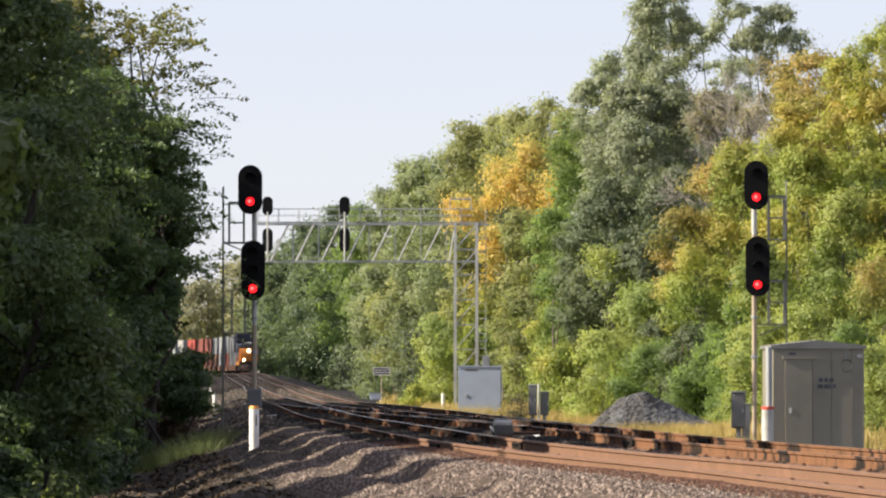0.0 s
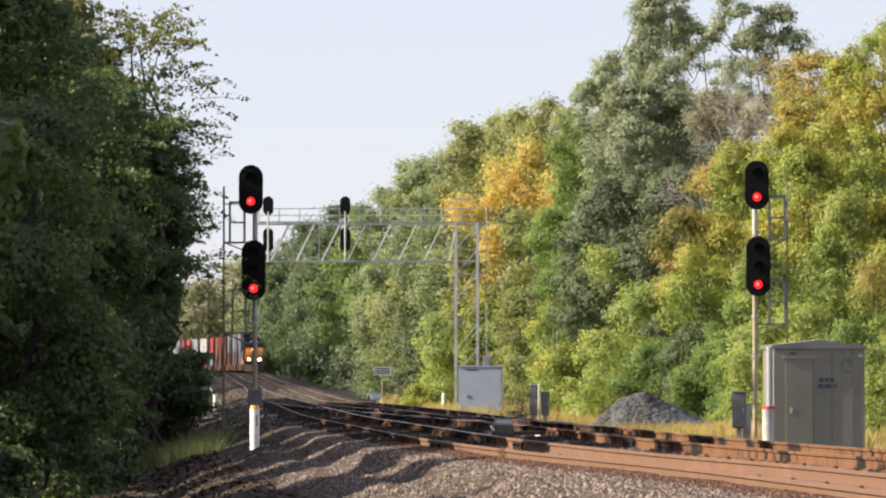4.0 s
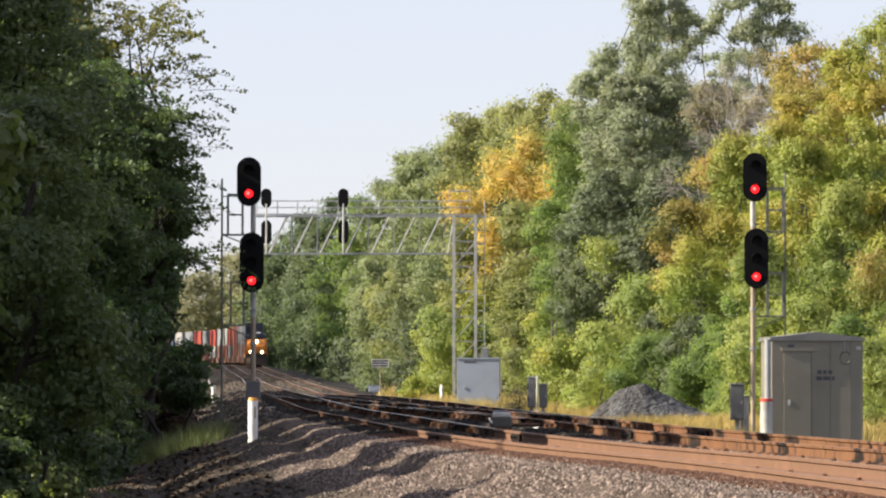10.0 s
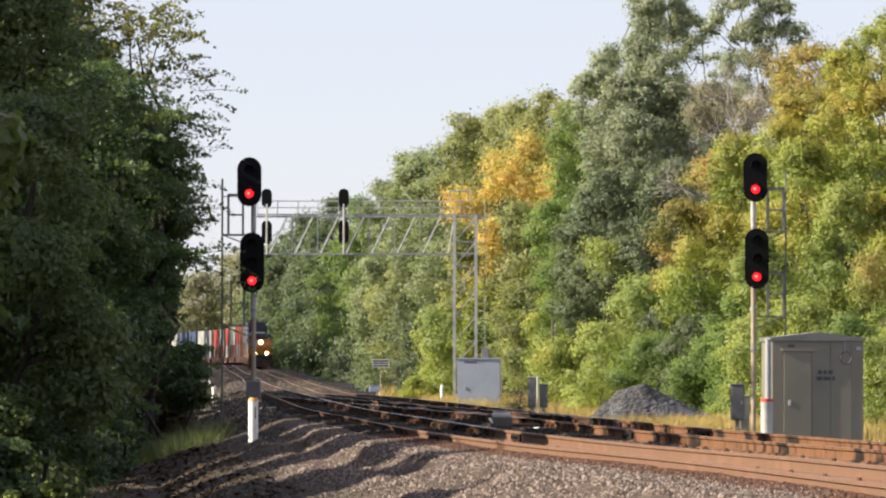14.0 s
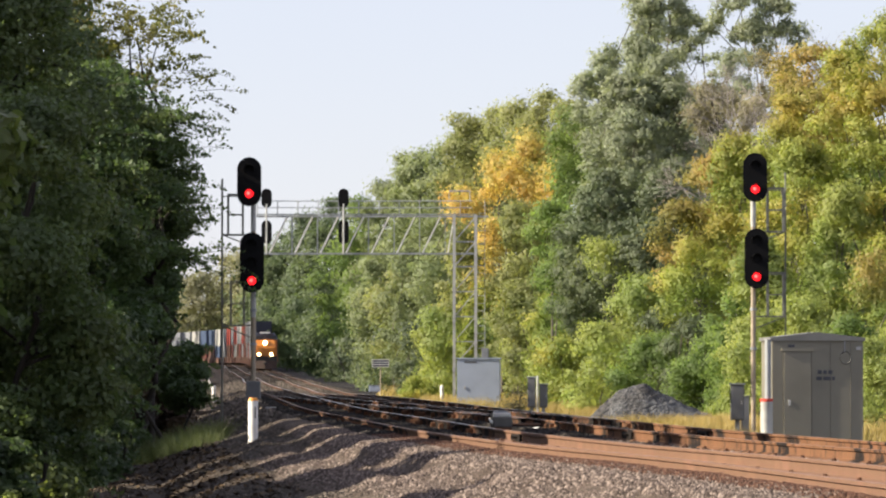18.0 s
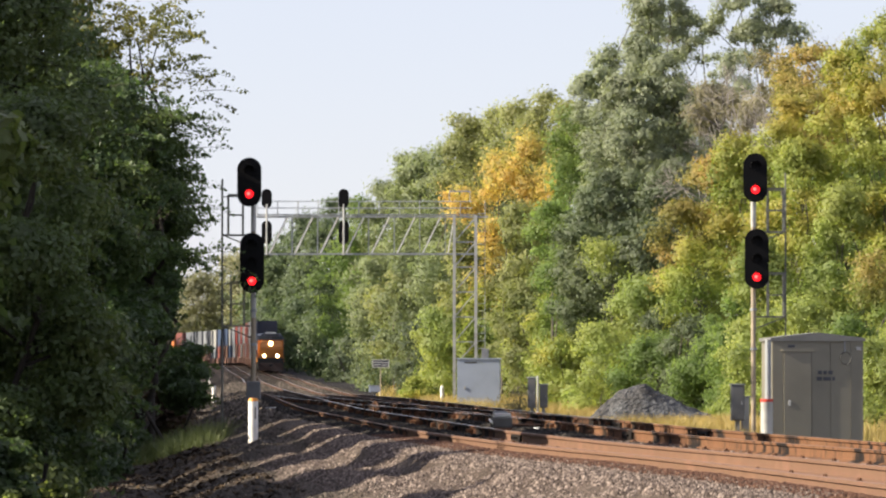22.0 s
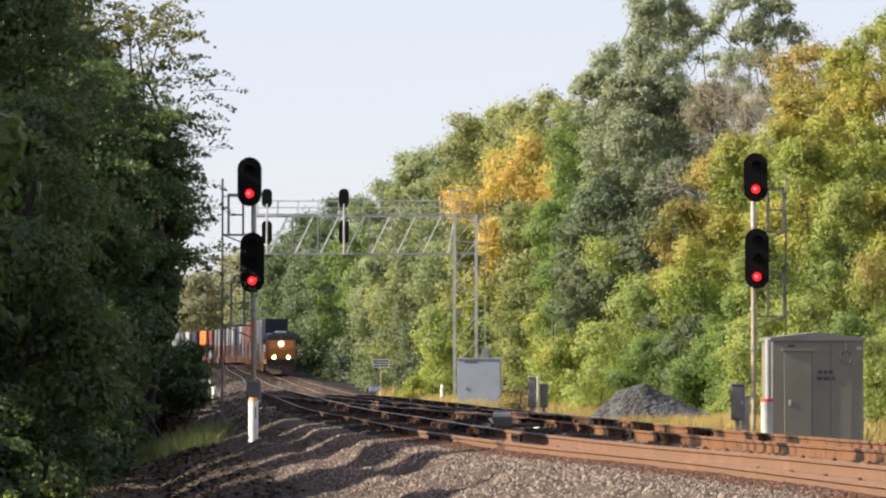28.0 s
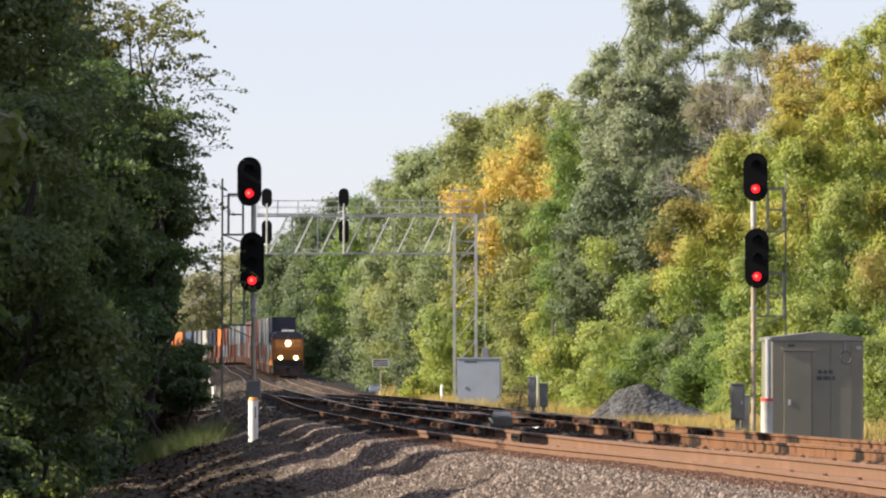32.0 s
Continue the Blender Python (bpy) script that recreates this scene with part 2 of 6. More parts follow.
LEAF = {
    # Dark copy of the green leaf, with the near trees' shade in it.
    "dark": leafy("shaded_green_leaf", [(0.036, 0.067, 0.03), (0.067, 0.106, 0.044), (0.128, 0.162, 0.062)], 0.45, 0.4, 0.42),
    # Brighter copy of the dark leaf, putting more light into the leftmost trees.
    "deep": leafy("lightened_green_leaf", [(0.05, 0.08, 0.036), (0.083, 0.118, 0.047), (0.15, 0.175, 0.06)], 0.45, 0.4, 0.42),
    "thin": leafy("thinning_leaf", [(0.055, 0.075, 0.026), (0.115, 0.125, 0.04), (0.23, 0.2, 0.055)], 0.4, 0.5),
    "green": leafy("green_leaf", [(0.106, 0.166, 0.062), (0.16, 0.226, 0.078), (0.228, 0.285, 0.1)], 0.58, 0.25),
    "fresh": leafy("bright_green_leaf", [(0.158, 0.212, 0.072), (0.232, 0.282, 0.09), (0.315, 0.342, 0.11), (0.39, 0.36, 0.122)], 0.46, 0.25),
    "olive": leafy("olive_leaf", [(0.157, 0.19, 0.08), (0.238, 0.255, 0.11), (0.325, 0.325, 0.148)], 0.5, 0.25),
    "yellow": leafy("yellow_green_leaf", [(0.115, 0.176, 0.05), (0.177, 0.235, 0.06), (0.252, 0.28, 0.066), (0.36, 0.305, 0.074), (0.46, 0.265, 0.07)], 0.4, 0.3),
    "amber": leafy("autumn_amber_leaf", [(0.2, 0.235, 0.09), (0.38, 0.345, 0.12), (0.55, 0.405, 0.13), (0.57, 0.345, 0.11)], 0.52, 0.45),
    "grey": leafy("dusty_green_leaf", [(0.158, 0.187, 0.132), (0.23, 0.26, 0.18), (0.32, 0.342, 0.245)], 0.42, 0.3),
    # Muted tan with the distance haze put into its colour.
    "tan": leafy("tan_hazy_leaf", [(0.135, 0.142, 0.088), (0.195, 0.195, 0.118), (0.27, 0.255, 0.155)], 0.45, 0.15),
    "far": leafy("distant_green_leaf", [(0.065, 0.095, 0.055), (0.10, 0.135, 0.075), (0.155, 0.185, 0.105)], 0.45, 0.15),
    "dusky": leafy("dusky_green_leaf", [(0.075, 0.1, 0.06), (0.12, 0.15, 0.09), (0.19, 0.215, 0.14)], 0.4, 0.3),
    "rust": leafy("rusty_yellow_leaf", [(0.165, 0.195, 0.065), (0.245, 0.245, 0.078), (0.325, 0.245, 0.08), (0.44, 0.225, 0.075)], 0.4, 0.35),
    "drab": leafy("withered_leaf", [(0.14, 0.135, 0.09), (0.2, 0.185, 0.125), (0.27, 0.245, 0.175)], 0.45, 0.4),
    "pale": leafy("pale_willow_leaf", [(0.134, 0.174, 0.095), (0.2, 0.236, 0.13), (0.272, 0.303, 0.172)], 0.45, 0.3),
}
LEAF["brush"] = leafy("dry_brown_leaf", [(0.035, 0.024, 0.018), (0.07, 0.045, 0.032), (0.12, 0.085, 0.055)], 0.3, 0.5)
M_litter = stony("fallen_leaf", ((0.02, 0.014, 0.01), (0.05, 0.034, 0.022), (0.1, 0.07, 0.04)))
M_dirt = gravelly("brown_dirt", ((0.022, 0.0185, 0.016), (0.053, 0.044, 0.037), (0.12, 0.1, 0.083)), 0.35, 16.0)


# ---- mesh helpers ----
def mesh_from(name, verts, faces, mats, idx=None, smooth=False):
    me = bpy.data.meshes.new(name)
    me.from_pydata([tuple(v) for v in verts], [], faces)
    for m in mats:
        me.materials.append(m)
    if idx is not None:
        me.polygons.foreach_set("material_index", np.asarray(idx, dtype=np.int32))
    if smooth:
        me.polygons.foreach_set("use_smooth", np.ones(len(me.polygons), dtype=bool))
    me.update()
    return me


def quads_mesh(name, v, mat, tri=False):
    """A mesh of many loose quads (or triangles): v has four (three) corners for each."""
    n, k = v.shape[0], v.shape[1]
    me = bpy.data.meshes.new(name)
    me.vertices.add(n * k)
    me.vertices.foreach_set("co", v.reshape(-1).astype(np.float32))
    me.loops.add(n * k)
    me.loops.foreach_set("vertex_index", np.arange(n * k, dtype=np.int32))
    me.polygons.add(n)
    me.polygons.foreach_set("loop_start", np.arange(0, n * k, k, dtype=np.int32))
    me.update(calc_edges=True)
    me.validate()
    me.materials.append(mat)
    return me


def part(name, data, material, parent, label="", m=None):
    """Links a bmesh (or a ready mesh) as one object under a thing."""
    if isinstance(data, bmesh.types.BMesh):
        me = bpy.data.meshes.new(name)
        data.to_mesh(me)
        data.free()
        if material:
            me.materials.append(material)
    else:
        me = data
    ob = new(name, me)
    ob.parent = parent
    if m is not None:
        ob.matrix_basis = m
    if label:
        ob["label"] = label
    return ob


def thing(name, label, category, m=None, group="", kind=""):
    ob = new(name)
    if m is not None:
        ob.matrix_basis = m
    return tagged(ob, label, category, group, kind)


def add_box(bm, x0, x1, y0, y1, z0, z1, bevel=0.0):
    r = bmesh.ops.create_cube(bm, size=1.0, matrix=Matrix.Translation(((x0 + x1) / 2, (y0 + y1) / 2, (z0 + z1) / 2)) @ Matrix.Diagonal((x1 - x0, y1 - y0, z1 - z0, 1)))
    if bevel:
        es = list({e for v in r["verts"] for e in v.link_edges})
        bmesh.ops.bevel(bm, geom=es, offset=bevel, segments=2, affect="EDGES", profile=0.6)
    return bm


def box(x0, x1, y0, y1, z0, z1, bevel=0.0):
    return add_box(bmesh.new(), x0, x1, y0, y1, z0, z1, bevel)


def add_bar(bm, a, b, r, sides=8, r2=None):
    a, b = Vector(a), Vector(b)
    d = b - a
    m = Matrix.Translation((a + b) / 2) @ d.to_track_quat("Z", "Y").to_matrix().to_4x4()
    bmesh.ops.create_cone(bm, cap_ends=True, segments=sides, radius1=r, radius2=r if r2 is None else r2, depth=d.length, matrix=m)
    return bm


def bar(a, b, r, sides=8, r2=None):
    return add_bar(bmesh.new(), a, b, r, sides, r2)


def angle_bar(a, b, w):
    """A square-section strut between two points."""
    bm = bmesh.new()
    a, b = Vector(a), Vector(b)
    d = b - a
    m = Matrix.Translation((a + b) / 2) @ d.to_track_quat("Z", "Y").to_matrix().to_4x4() @ Matrix.Diagonal((w, w, d.length, 1))
    bmesh.ops.create_cube(bm, size=1.0, matrix=m)
    return bm


def oval_plate(w, h, y0, y1, rim=0.0):
    """An upright plate with half-round ends, from y0 (front) to y1."""
    bm = bmesh.new()
    r = w / 2
    pts = []
    for k in range(17):
        a = math.pi * k / 16
        pts.append((r * math.cos(a), h / 2 - r + r * math.sin(a)))
    for k in range(17):
        a = math.pi + math.pi * k / 16
        pts.append((r * math.cos(a), -h / 2 + r + r * math.sin(a)))
    f = bm.faces.new([bm.verts.new((x, y0, z)) for x, z in pts])
    ex = bmesh.ops.extrude_face_region(bm, geom=[f])
    bmesh.ops.translate(bm, vec=(0, y1 - y0, 0), verts=[v for v in ex["geom"] if isinstance(v, bmesh.types.BMVert)])
    bmesh.ops.recalc_face_normals(bm, faces=bm.faces)
    return bm


# ---- the line of the tracks ----
LINE_Y = (-120, 20, 44, 58, 70, 86, 104, 136, 195, 250, 400, 500, 560, 620, 700, 793, 880, 968, 1060, 1300, 1600)
LINE_X = (42, 11.3, 8.54, 7.16, 5.59, 4.03, 2.81, 0.75, -2.02, -4.66, -11.2, -15.3, -18.4, -21.6, -25.7, -30.5, -37.5, -50.4, -71.0, -150, -280)
RISE_Y = (-120, 300, 500, 564, 619, 701, 793, 968, 1300, 1600)
RISE_Z = (0, 0, 0.19, 0.52, 0.87, 1.46, 1.80, 1.9, 2.2, 2.5)


def glide(ys, xs, y):
    """Smooth curve through the given stations."""
    n = len(ys)
    i = max(0, min(n - 2, int(np.searchsorted(ys, y)) - 1))
    h = ys[i + 1] - ys[i]

    def slope(k):
        if k == 0:
            return (xs[1] - xs[0]) / (ys[1] - ys[0])
        if k == n - 1:
            return (xs[k] - xs[k - 1]) / (ys[k] - ys[k - 1])
        return (xs[k + 1] - xs[k - 1]) / (ys[k + 1] - ys[k - 1])
    u = (y - ys[i]) / h
    a, b = slope(i) * h, slope(i + 1) * h
    return (2 * u**3 - 3 * u**2 + 1) * xs[i] + (u**3 - 2 * u**2 + u) * a + (3 * u**2 - 2 * u**3) * xs[i + 1] + (u**3 - u**2) * b


SPREAD = 3.73


def line1(y):
    return glide(LINE_Y, LINE_X, y)


def line2(y):
    return line1(y) - SPREAD


def rise(y):
    return glide(RISE_Y, RISE_Z, y)


SAG_Y = (-120, 150, 182, 209, 236, 275, 300, 326, 384, 450, 1600)
SAG_Z = (0, 0, -0.05, -0.09, -0.16, -0.27, -0.26, -0.19, -0.14, 0, 0)


def sag(y):
    """The far track dips a little beyond the crossover."""
    return glide(SAG_Y, SAG_Z, y) if 150 < y < 450 else 0.0


def ballast_z(d, y):
    """Height of the stone bed at d metres from the middle of the near track."""
    s = SPREAD
    if d < -1.75:
        bank = -0.19 - 0.40 * min(-1.75 - d, 2.6) - 0.03 * max(0, -4.35 - d) - 0.6 * max(0, -6.4 - d)
        bench = -0.19 - 0.52 * min(-1.75 - d, 0.7) - 0.17 * max(0.0, min(-2.45 - d, 1.15)) - 0.4 * max(0.0, min(-3.6 - d, 1.5)) - 0.08 * max(0.0, -5.1 - d) - 0.5 * max(0, -6.4 - d)
        near = max(0.0, min(1.0, (132 - y) / 16))
        z = bench * near + bank * (1 - near)
    elif d > s + 1.9:
        z = -0.19 - 0.40 * min(d - s - 1.9, 2.6)
    elif d < -0.85:
        z = -0.13 - 0.06 * (-0.85 - d) / 0.9
    else:
        z = -0.19 - (0.12 if 1.4 < d < s - 1.4 else 0.0) * math.sin(math.pi * (d - 1.4) / (s - 2.8))
    return z


def waves(x, y):
    d = x - line2(y)
    ruts = 0.045 * math.sin(y * 0.85 + 4.0 * noise.noise((x * 0.2, y * 0.03, 9.0))) + 0.05 * math.sin(d * 4.0 + 1.8 * noise.noise((x * 0.25, y * 0.05, 1.0))) * (0.75 + 0.7 * noise.noise((x * 0.4, y * 0.09, 6.0)))
    ruts *= max(0.0, min(1.0, (128 - y) / 15))
    return noise.noise((x * 0.5, y * 0.13, 3.1)) * (0.17 if y < 125 else 0.15) + noise.noise((x * 1.6, y * 0.6, 8.2)) * 0.055 + noise.noise((x * 4.5, y * 1.1, 2.7)) * (0.045 if y < 135 else 0.0) + ruts


def ground_z(x, y):
    d = x - line2(y)
    base = rise(max(-100, min(1590, y)))
    if d < 0:
        z = -1.42 + 0.2 * min(1, max(0, -d - 6.6) / 3)
    else:
        z = -1.05 + 0.03 * max(0, min(40, d - 12))
    return base + z


def sheet(name, ys, ds, height, mat, label, category):
    """A strip of ground along the tracks: stations ys, offsets ds from the near track."""
    v = [(line2(max(-120, min(1600, y))) + d, y, height(line2(max(-120, min(1600, y))) + d, d, y)) for y in ys for d in ds]
    k = len(ds)
    f = [(i * k + j, i * k + j + 1, (i + 1) * k + j + 1, (i + 1) * k + j) for i in range(len(ys) - 1) for j in range(k - 1)]
    ob = new(name, mesh_from(name, v, f, [mat], smooth=True))
    return tagged(ob, label, category, kind="structure")


def land(x, d, y):
    z = ground_z(x, y) + noise.noise((x * 0.3, y * 0.1, 0)) * 0.12 * (1 if -40 < d < 60 else 0)
    return z if abs(d) < 200 else z - 0.5


ys_land = [-4000, -1500, -500] + list(np.arange(-120, 60, 20)) + list(np.arange(60, 320, 3.0)) + list(np.arange(320, 1620, 20)) + [2000, 2800, 4500]
ds_land = [-4000, -1500, -500, -200, -100, -60, -40, -25, -18, -14, -11, -9, -7.5, -6.5, -5.5, -4.5, -3, 0, 3, 6, 7.5, 9, 10.5, 12, 14, 17, 21, 26, 32, 45, 70, 110, 200, 500, 1500, 4000]
sheet("ground", ys_land, ds_land, land, M_soil, "brown soil and leaf litter beside the railway", "ground")

ys_bed = list(np.arange(-110, 40, 10)) + list(np.arange(40, 150, 0.35)) + list(np.arange(150, 330, 2.0)) + list(np.arange(330, 1590, 15))
ds_bed = [-6.9, -6.5, -6.1, -5.7, -5.3, -4.9] + list(np.arange(-4.5, -1.0, 0.2)) + [-0.9, -0.5, 0, 0.5, 0.9, 1.3] + list(np.arange(1.5, 2.4, 0.2)) + [2.6, 2.9, 3.3, 3.75, 4.2, 4.6, 5.0, 5.4] + list(np.arange(5.6, 8.4, 0.3))


def bed(x, d, y):
    soft = 1.0 if d < -1.9 else (0.35 if d > 5.8 else 0.12)
    low = sag(y) * max(0.0, min(1.0, (d - 0.9) / 1.4))
    return rise(y) + low + ballast_z(d, y) + waves(x, y) * soft * (1 if y < 330 else 0.3)


sheet("ballast_bed", ys_bed, ds_bed, bed, M_ballast, "wide bed of grey-brown crushed stone ballast under two tracks", "ballast")


# Brown dirt, also spread over near ballast so its tone carries shade.
def dirt(x, d, y):
    lim = -1.95 - 1.15 * max(0.0, min(1.0, (108 - y) / 22))
    edge = min(1.0, (y - 60) / 12, max(0.0, (d + 6.4) / 0.8), max(0.0, (lim - d) / 0.5))
    return bed(x, d, y) - 0.07 + 0.10 * edge + noise.noise((x * 0.9, y * 0.25, 4)) * 0.06


sheet("dirt_shoulder", list(np.arange(60, 140, 0.6)) + list(np.arange(140, 330, 1.5)) + list(np.arange(330, 900, 8)), [-6.4, -5.9, -5.4, -4.9, -4.5, -4.1, -3.7, -3.3, -3.0, -2.7, -2.4, -2.15, -1.9], dirt, M_dirt, "brown dirt shoulder beside the near track, partly standing for tree shade", "ground")


def lane(x, d, y):
    edge = max(0.0, min(1.0, (y - 340) / 60, (10.2 - d) / 1.5))
    return rise(y) - 1.15 + 0.92 * edge


sheet("access_road", list(np.arange(340, 720, 8)), [5.75, 6.6, 7.2, 8.0, 8.7, 9.4, 10.2], lane, M_road, "worn access lane, darkened for shade, beside the far track", "road")


# ---- leaves and trees ----
def leaf_quads(c, n, size, rng, stretch=1.5, tri=False, jitter=0.55):
    """Kite-shaped leaves at c, roughly facing n."""
    k = len(c)
    n = n + rng.normal(0, jitter, (k, 3))
    n /= np.linalg.norm(n, axis=1)[:, None] + 1e-9
    t = rng.normal(0, 1, (k, 3))
    t -= n * np.sum(t * n, axis=1)[:, None]
    t /= np.linalg.norm(t, axis=1)[:, None] + 1e-9
    b = np.cross(n, t)
    s = (size * rng.uniform(0.65, 1.35, k))[:, None]
    fold = n * s * rng.uniform(-0.25, 0.25, k)[:, None]
    if tri:
        return np.stack([c - t * s * 0.55 * stretch, c + b * s * 0.5 + t * s * 0.3, c - b * s * 0.45 + t * s * 0.5 * stretch], axis=1)
    return np.stack([c - t * s * 0.5 * stretch, c + b * s * 0.42 - t * s * 0.1 + fold, c + t * s * 0.5 * stretch, c - b * s * 0.42 + t * s * 0.06 + fold], axis=1)


def crown_points(rng, lobes, count, shell=0.45):
    """Points and outward directions on a cloud of lobes (x, y, z, radius, flattening)."""
    lobes = np.asarray(lobes, dtype=float)
    w = lobes[:, 3] ** 2
    pick = rng.choice(len(lobes), count, p=w / w.sum())
    d = rng.normal(0, 1, (count, 3))
    d /= np.linalg.norm(d, axis=1)[:, None]
    r = lobes[pick, 3] * (1 - shell * rng.uniform(0, 1, count) ** 1.8) * (1 + 0.18 * rng.normal(0, 1, count))
    p = lobes[pick, :3] + d * r[:, None] * np.stack([np.ones(count), np.ones(count), lobes[pick, 4]], axis=1)
    return p, d


def sweep(bm, pts, radii, sides=6):
    """A tapered bent pipe through the points, in one piece."""
    rings = []
    for k, p in enumerate(pts):
        d = (pts[min(k + 1, len(pts) - 1)] - pts[max(k - 1, 0)]).normalized()
        u = d.orthogonal().normalized()
        w = d.cross(u)
        rings.append([bm.verts.new(p + (u * math.cos(6.2832 * i / sides) + w * math.sin(6.2832 * i / sides)) * radii[k]) for i in range(sides)])
    for a, b in zip(rings, rings[1:]):
        for i in range(sides):
            bm.faces.new((a[i], a[(i + 1) % sides], b[(i + 1) % sides], b[i]))


def limb(bm, a, b, r0, r1, rng, bends=3, sides=6):
    a, b = Vector(a), Vector(b)
    pts = [a.lerp(b, k / bends) + (Vector(rng.normal(0, (b - a).length * 0.05, 3)) if 0 < k < bends else Vector()) for k in range(bends + 1)]
    sweep(bm, pts, [r0 + (r1 - r0) * k / bends for k in range(bends + 1)], sides)


def tree(name, x, y, height, radius, leaf, size, count, seed, label, low=0.08, lobes=34, lobe=0.42, peak=0.5, group="", ragged=1.0, sprays=0, fine=False):
    """A broad-leaved tree: tapered trunk, limbs into the lobes of an uneven crown of separate leaves."""
    rng = np.random.default_rng(seed)
    zb = ground_z(x, y) - 0.1
    base = thing(name, label, {"tree": "tree", "bush": "bush"}.get(name, "grass"), Matrix.Translation((x, y, zb)), group)
    lb = []
    for k in range(lobes):
        u = rng.uniform(0, 1)
        h = height * (low + (0.97 - low) * u)
        env = math.sqrt(max(0.05, 1 - abs(2 * (u - peak)) ** 2.4)) if u > peak else 0.8 + 0.2 * u / peak
        rad = radius * env * math.sqrt(rng.uniform(0.15, 1.0)) * 0.8
        a = rng.uniform(0, 2 * math.pi)
        rl = radius * lobe * rng.uniform(0.65, 1.3) * (0.6 + 0.4 * env)
        lb.append((rad * math.cos(a), rad * math.sin(a), min(h, height - rl * 0.7), rl, rng.uniform(0.6, 0.85)))
    lb.append((rng.normal(0, radius * 0.1), 0, height - radius * lobe * 0.7, radius * lobe, 0.9))
    p, d = crown_points(rng, lb, count)
    twigs = []
    if sprays:
        extra_p, extra_d = [], []
        for k in range(sprays):
            c = lb[rng.integers(len(lb))]
            a = rng.uniform(0, 2 * math.pi)
            u = Vector((math.cos(a), math.sin(a), rng.uniform(-0.15, 0.5))).normalized()
            ln = rng.uniform(0.5, 1.3) * ragged
            m = 44
            tt = rng.uniform(0.0, 1.0, m)
            o = np.array(c[:3]) + np.outer(c[3] * 0.75 + tt * ln, np.array(u)) + rng.normal(0, 0.085, (m, 3)) * (1.3 - tt)[:, None]
            o[:, 2] -= 0.22 * (tt * ln) ** 2
            q0 = Vector(c[:3]) + u * c[3] * 0.6
            twigs.append((q0, Vector(c[:3]) + u * (c[3] * 0.75 + ln * 0.92) - Vector((0, 0, 0.19 * ln * ln))))
            extra_p.append(o)
            extra_d.append(rng.normal(0, 1, (m, 3)))
        p = np.concatenate([p] + extra_p)
        d = np.concatenate([d] + extra_d)
    p[:, 2] = np.maximum(p[:, 2], 0.05)
    part("crown", quads_mesh("crown", leaf_quads(p, d + np.array((0, 0, 0.35)), size * (1.0 if fine else 0.92), rng, 1.5 if fine else 1.6, fine, 0.8 if fine else 0.55), leaf), None, base)
    top = height * 0.72
    bm = bmesh.new()
    limb(bm, (0, 0, -0.2), (rng.normal(0, 0.3), rng.normal(0, 0.3), top), (0.011 if fine else 0.0105) * height, 0.04, rng, 5, 10)
    part("trunk", bm, M_bark, base)
    bm = bmesh.new()
    for k in range(0, len(lb) - 1, 6 if fine else 3):
        c = lb[k]
        limb(bm, (0, 0, max(0.5, min(top * 0.95, c[2] * 0.86))), c[:3], (0.0025 if fine else 0.006) * height, 0.012, rng, 3, 4 if fine else 6)
    for a, b in twigs:
        sweep(bm, [a, (a + b) / 2 + Vector((0, 0, 0.05)), b], [0.011, 0.007, 0.003], 3)
    part("branchwork", bm, M_bark, base)["kind"] = "stuff"
    return base


# ---- tracks ----
def rail_mesh(ys, xfun, off, zdrop=0.0, coat=M_rust, top=None):
    """A flat-bottomed rail swept along the line: foot, web and head, with a worn running top."""
    prof = [(-0.075, -0.185), (0.075, -0.185), (0.075, -0.172), (0.012, -0.15), (0.010, -0.05), (0.037, -0.038), (0.037, -0.006), (0.028, 0.0), (-0.028, 0.0), (-0.037, -0.006), (-0.037, -0.038), (-0.010, -0.05), (-0.012, -0.15), (-0.075, -0.172)]
    v, f, mi = [], [], []
    k = len(prof)
    for y in ys:
        dx = (xfun(y + 0.5) - xfun(y - 0.5))
        c = 1 / math.hypot(1, dx)
        for a, z in prof:
            v.append((xfun(y) + (off + a) * c, y - (off + a) * dx * c, rise(y) + (sag(y) if xfun is line1 else 0.0) + z - zdrop))
    for i in range(len(ys) - 1):
        for j in range(k):
            n = (j + 1) % k
            f.append((i * k + j, (i + 1) * k + j, (i + 1) * k + n, i * k + n))
            mi.append(1 if j in (6, 7) else 0)
    return mesh_from("rail", v, f, [coat, top or (M_top if coat in (M_rust, M_patchrail) else M_shine)], mi)


RAIL_Y = list(np.arange(-100, 40, 5.0)) + list(np.arange(40, 150, 1.0)) + list(np.arange(150, 330, 3.0)) + list(np.arange(330, 1590, 10.0))
tie_bm = box(-1.3, 1.3, -0.115, 0.115, -0.36, -0.188, 0.012)
tie_me = bpy.data.meshes.new("tie")
tie_bm.to_mesh(tie_me)
tie_bm.free()
tie_me.materials.append(M_tie)
plate_bm = box(-0.17, 0.17, -0.09, 0.09, -0.19, -0.166, 0.004)
for sx in (-0.11, 0.11):
    for sy in (-0.05, 0.05):
        add_box(plate_bm, sx - 0.015, sx + 0.015, sy - 0.015, sy + 0.015, -0.17, -0.14)
plate_me = bpy.data.meshes.new("tie_plate")
plate_bm.to_mesh(plate_me)
plate_bm.free()
plate_me.materials.append(M_rust)
GAUGE = 0.7535


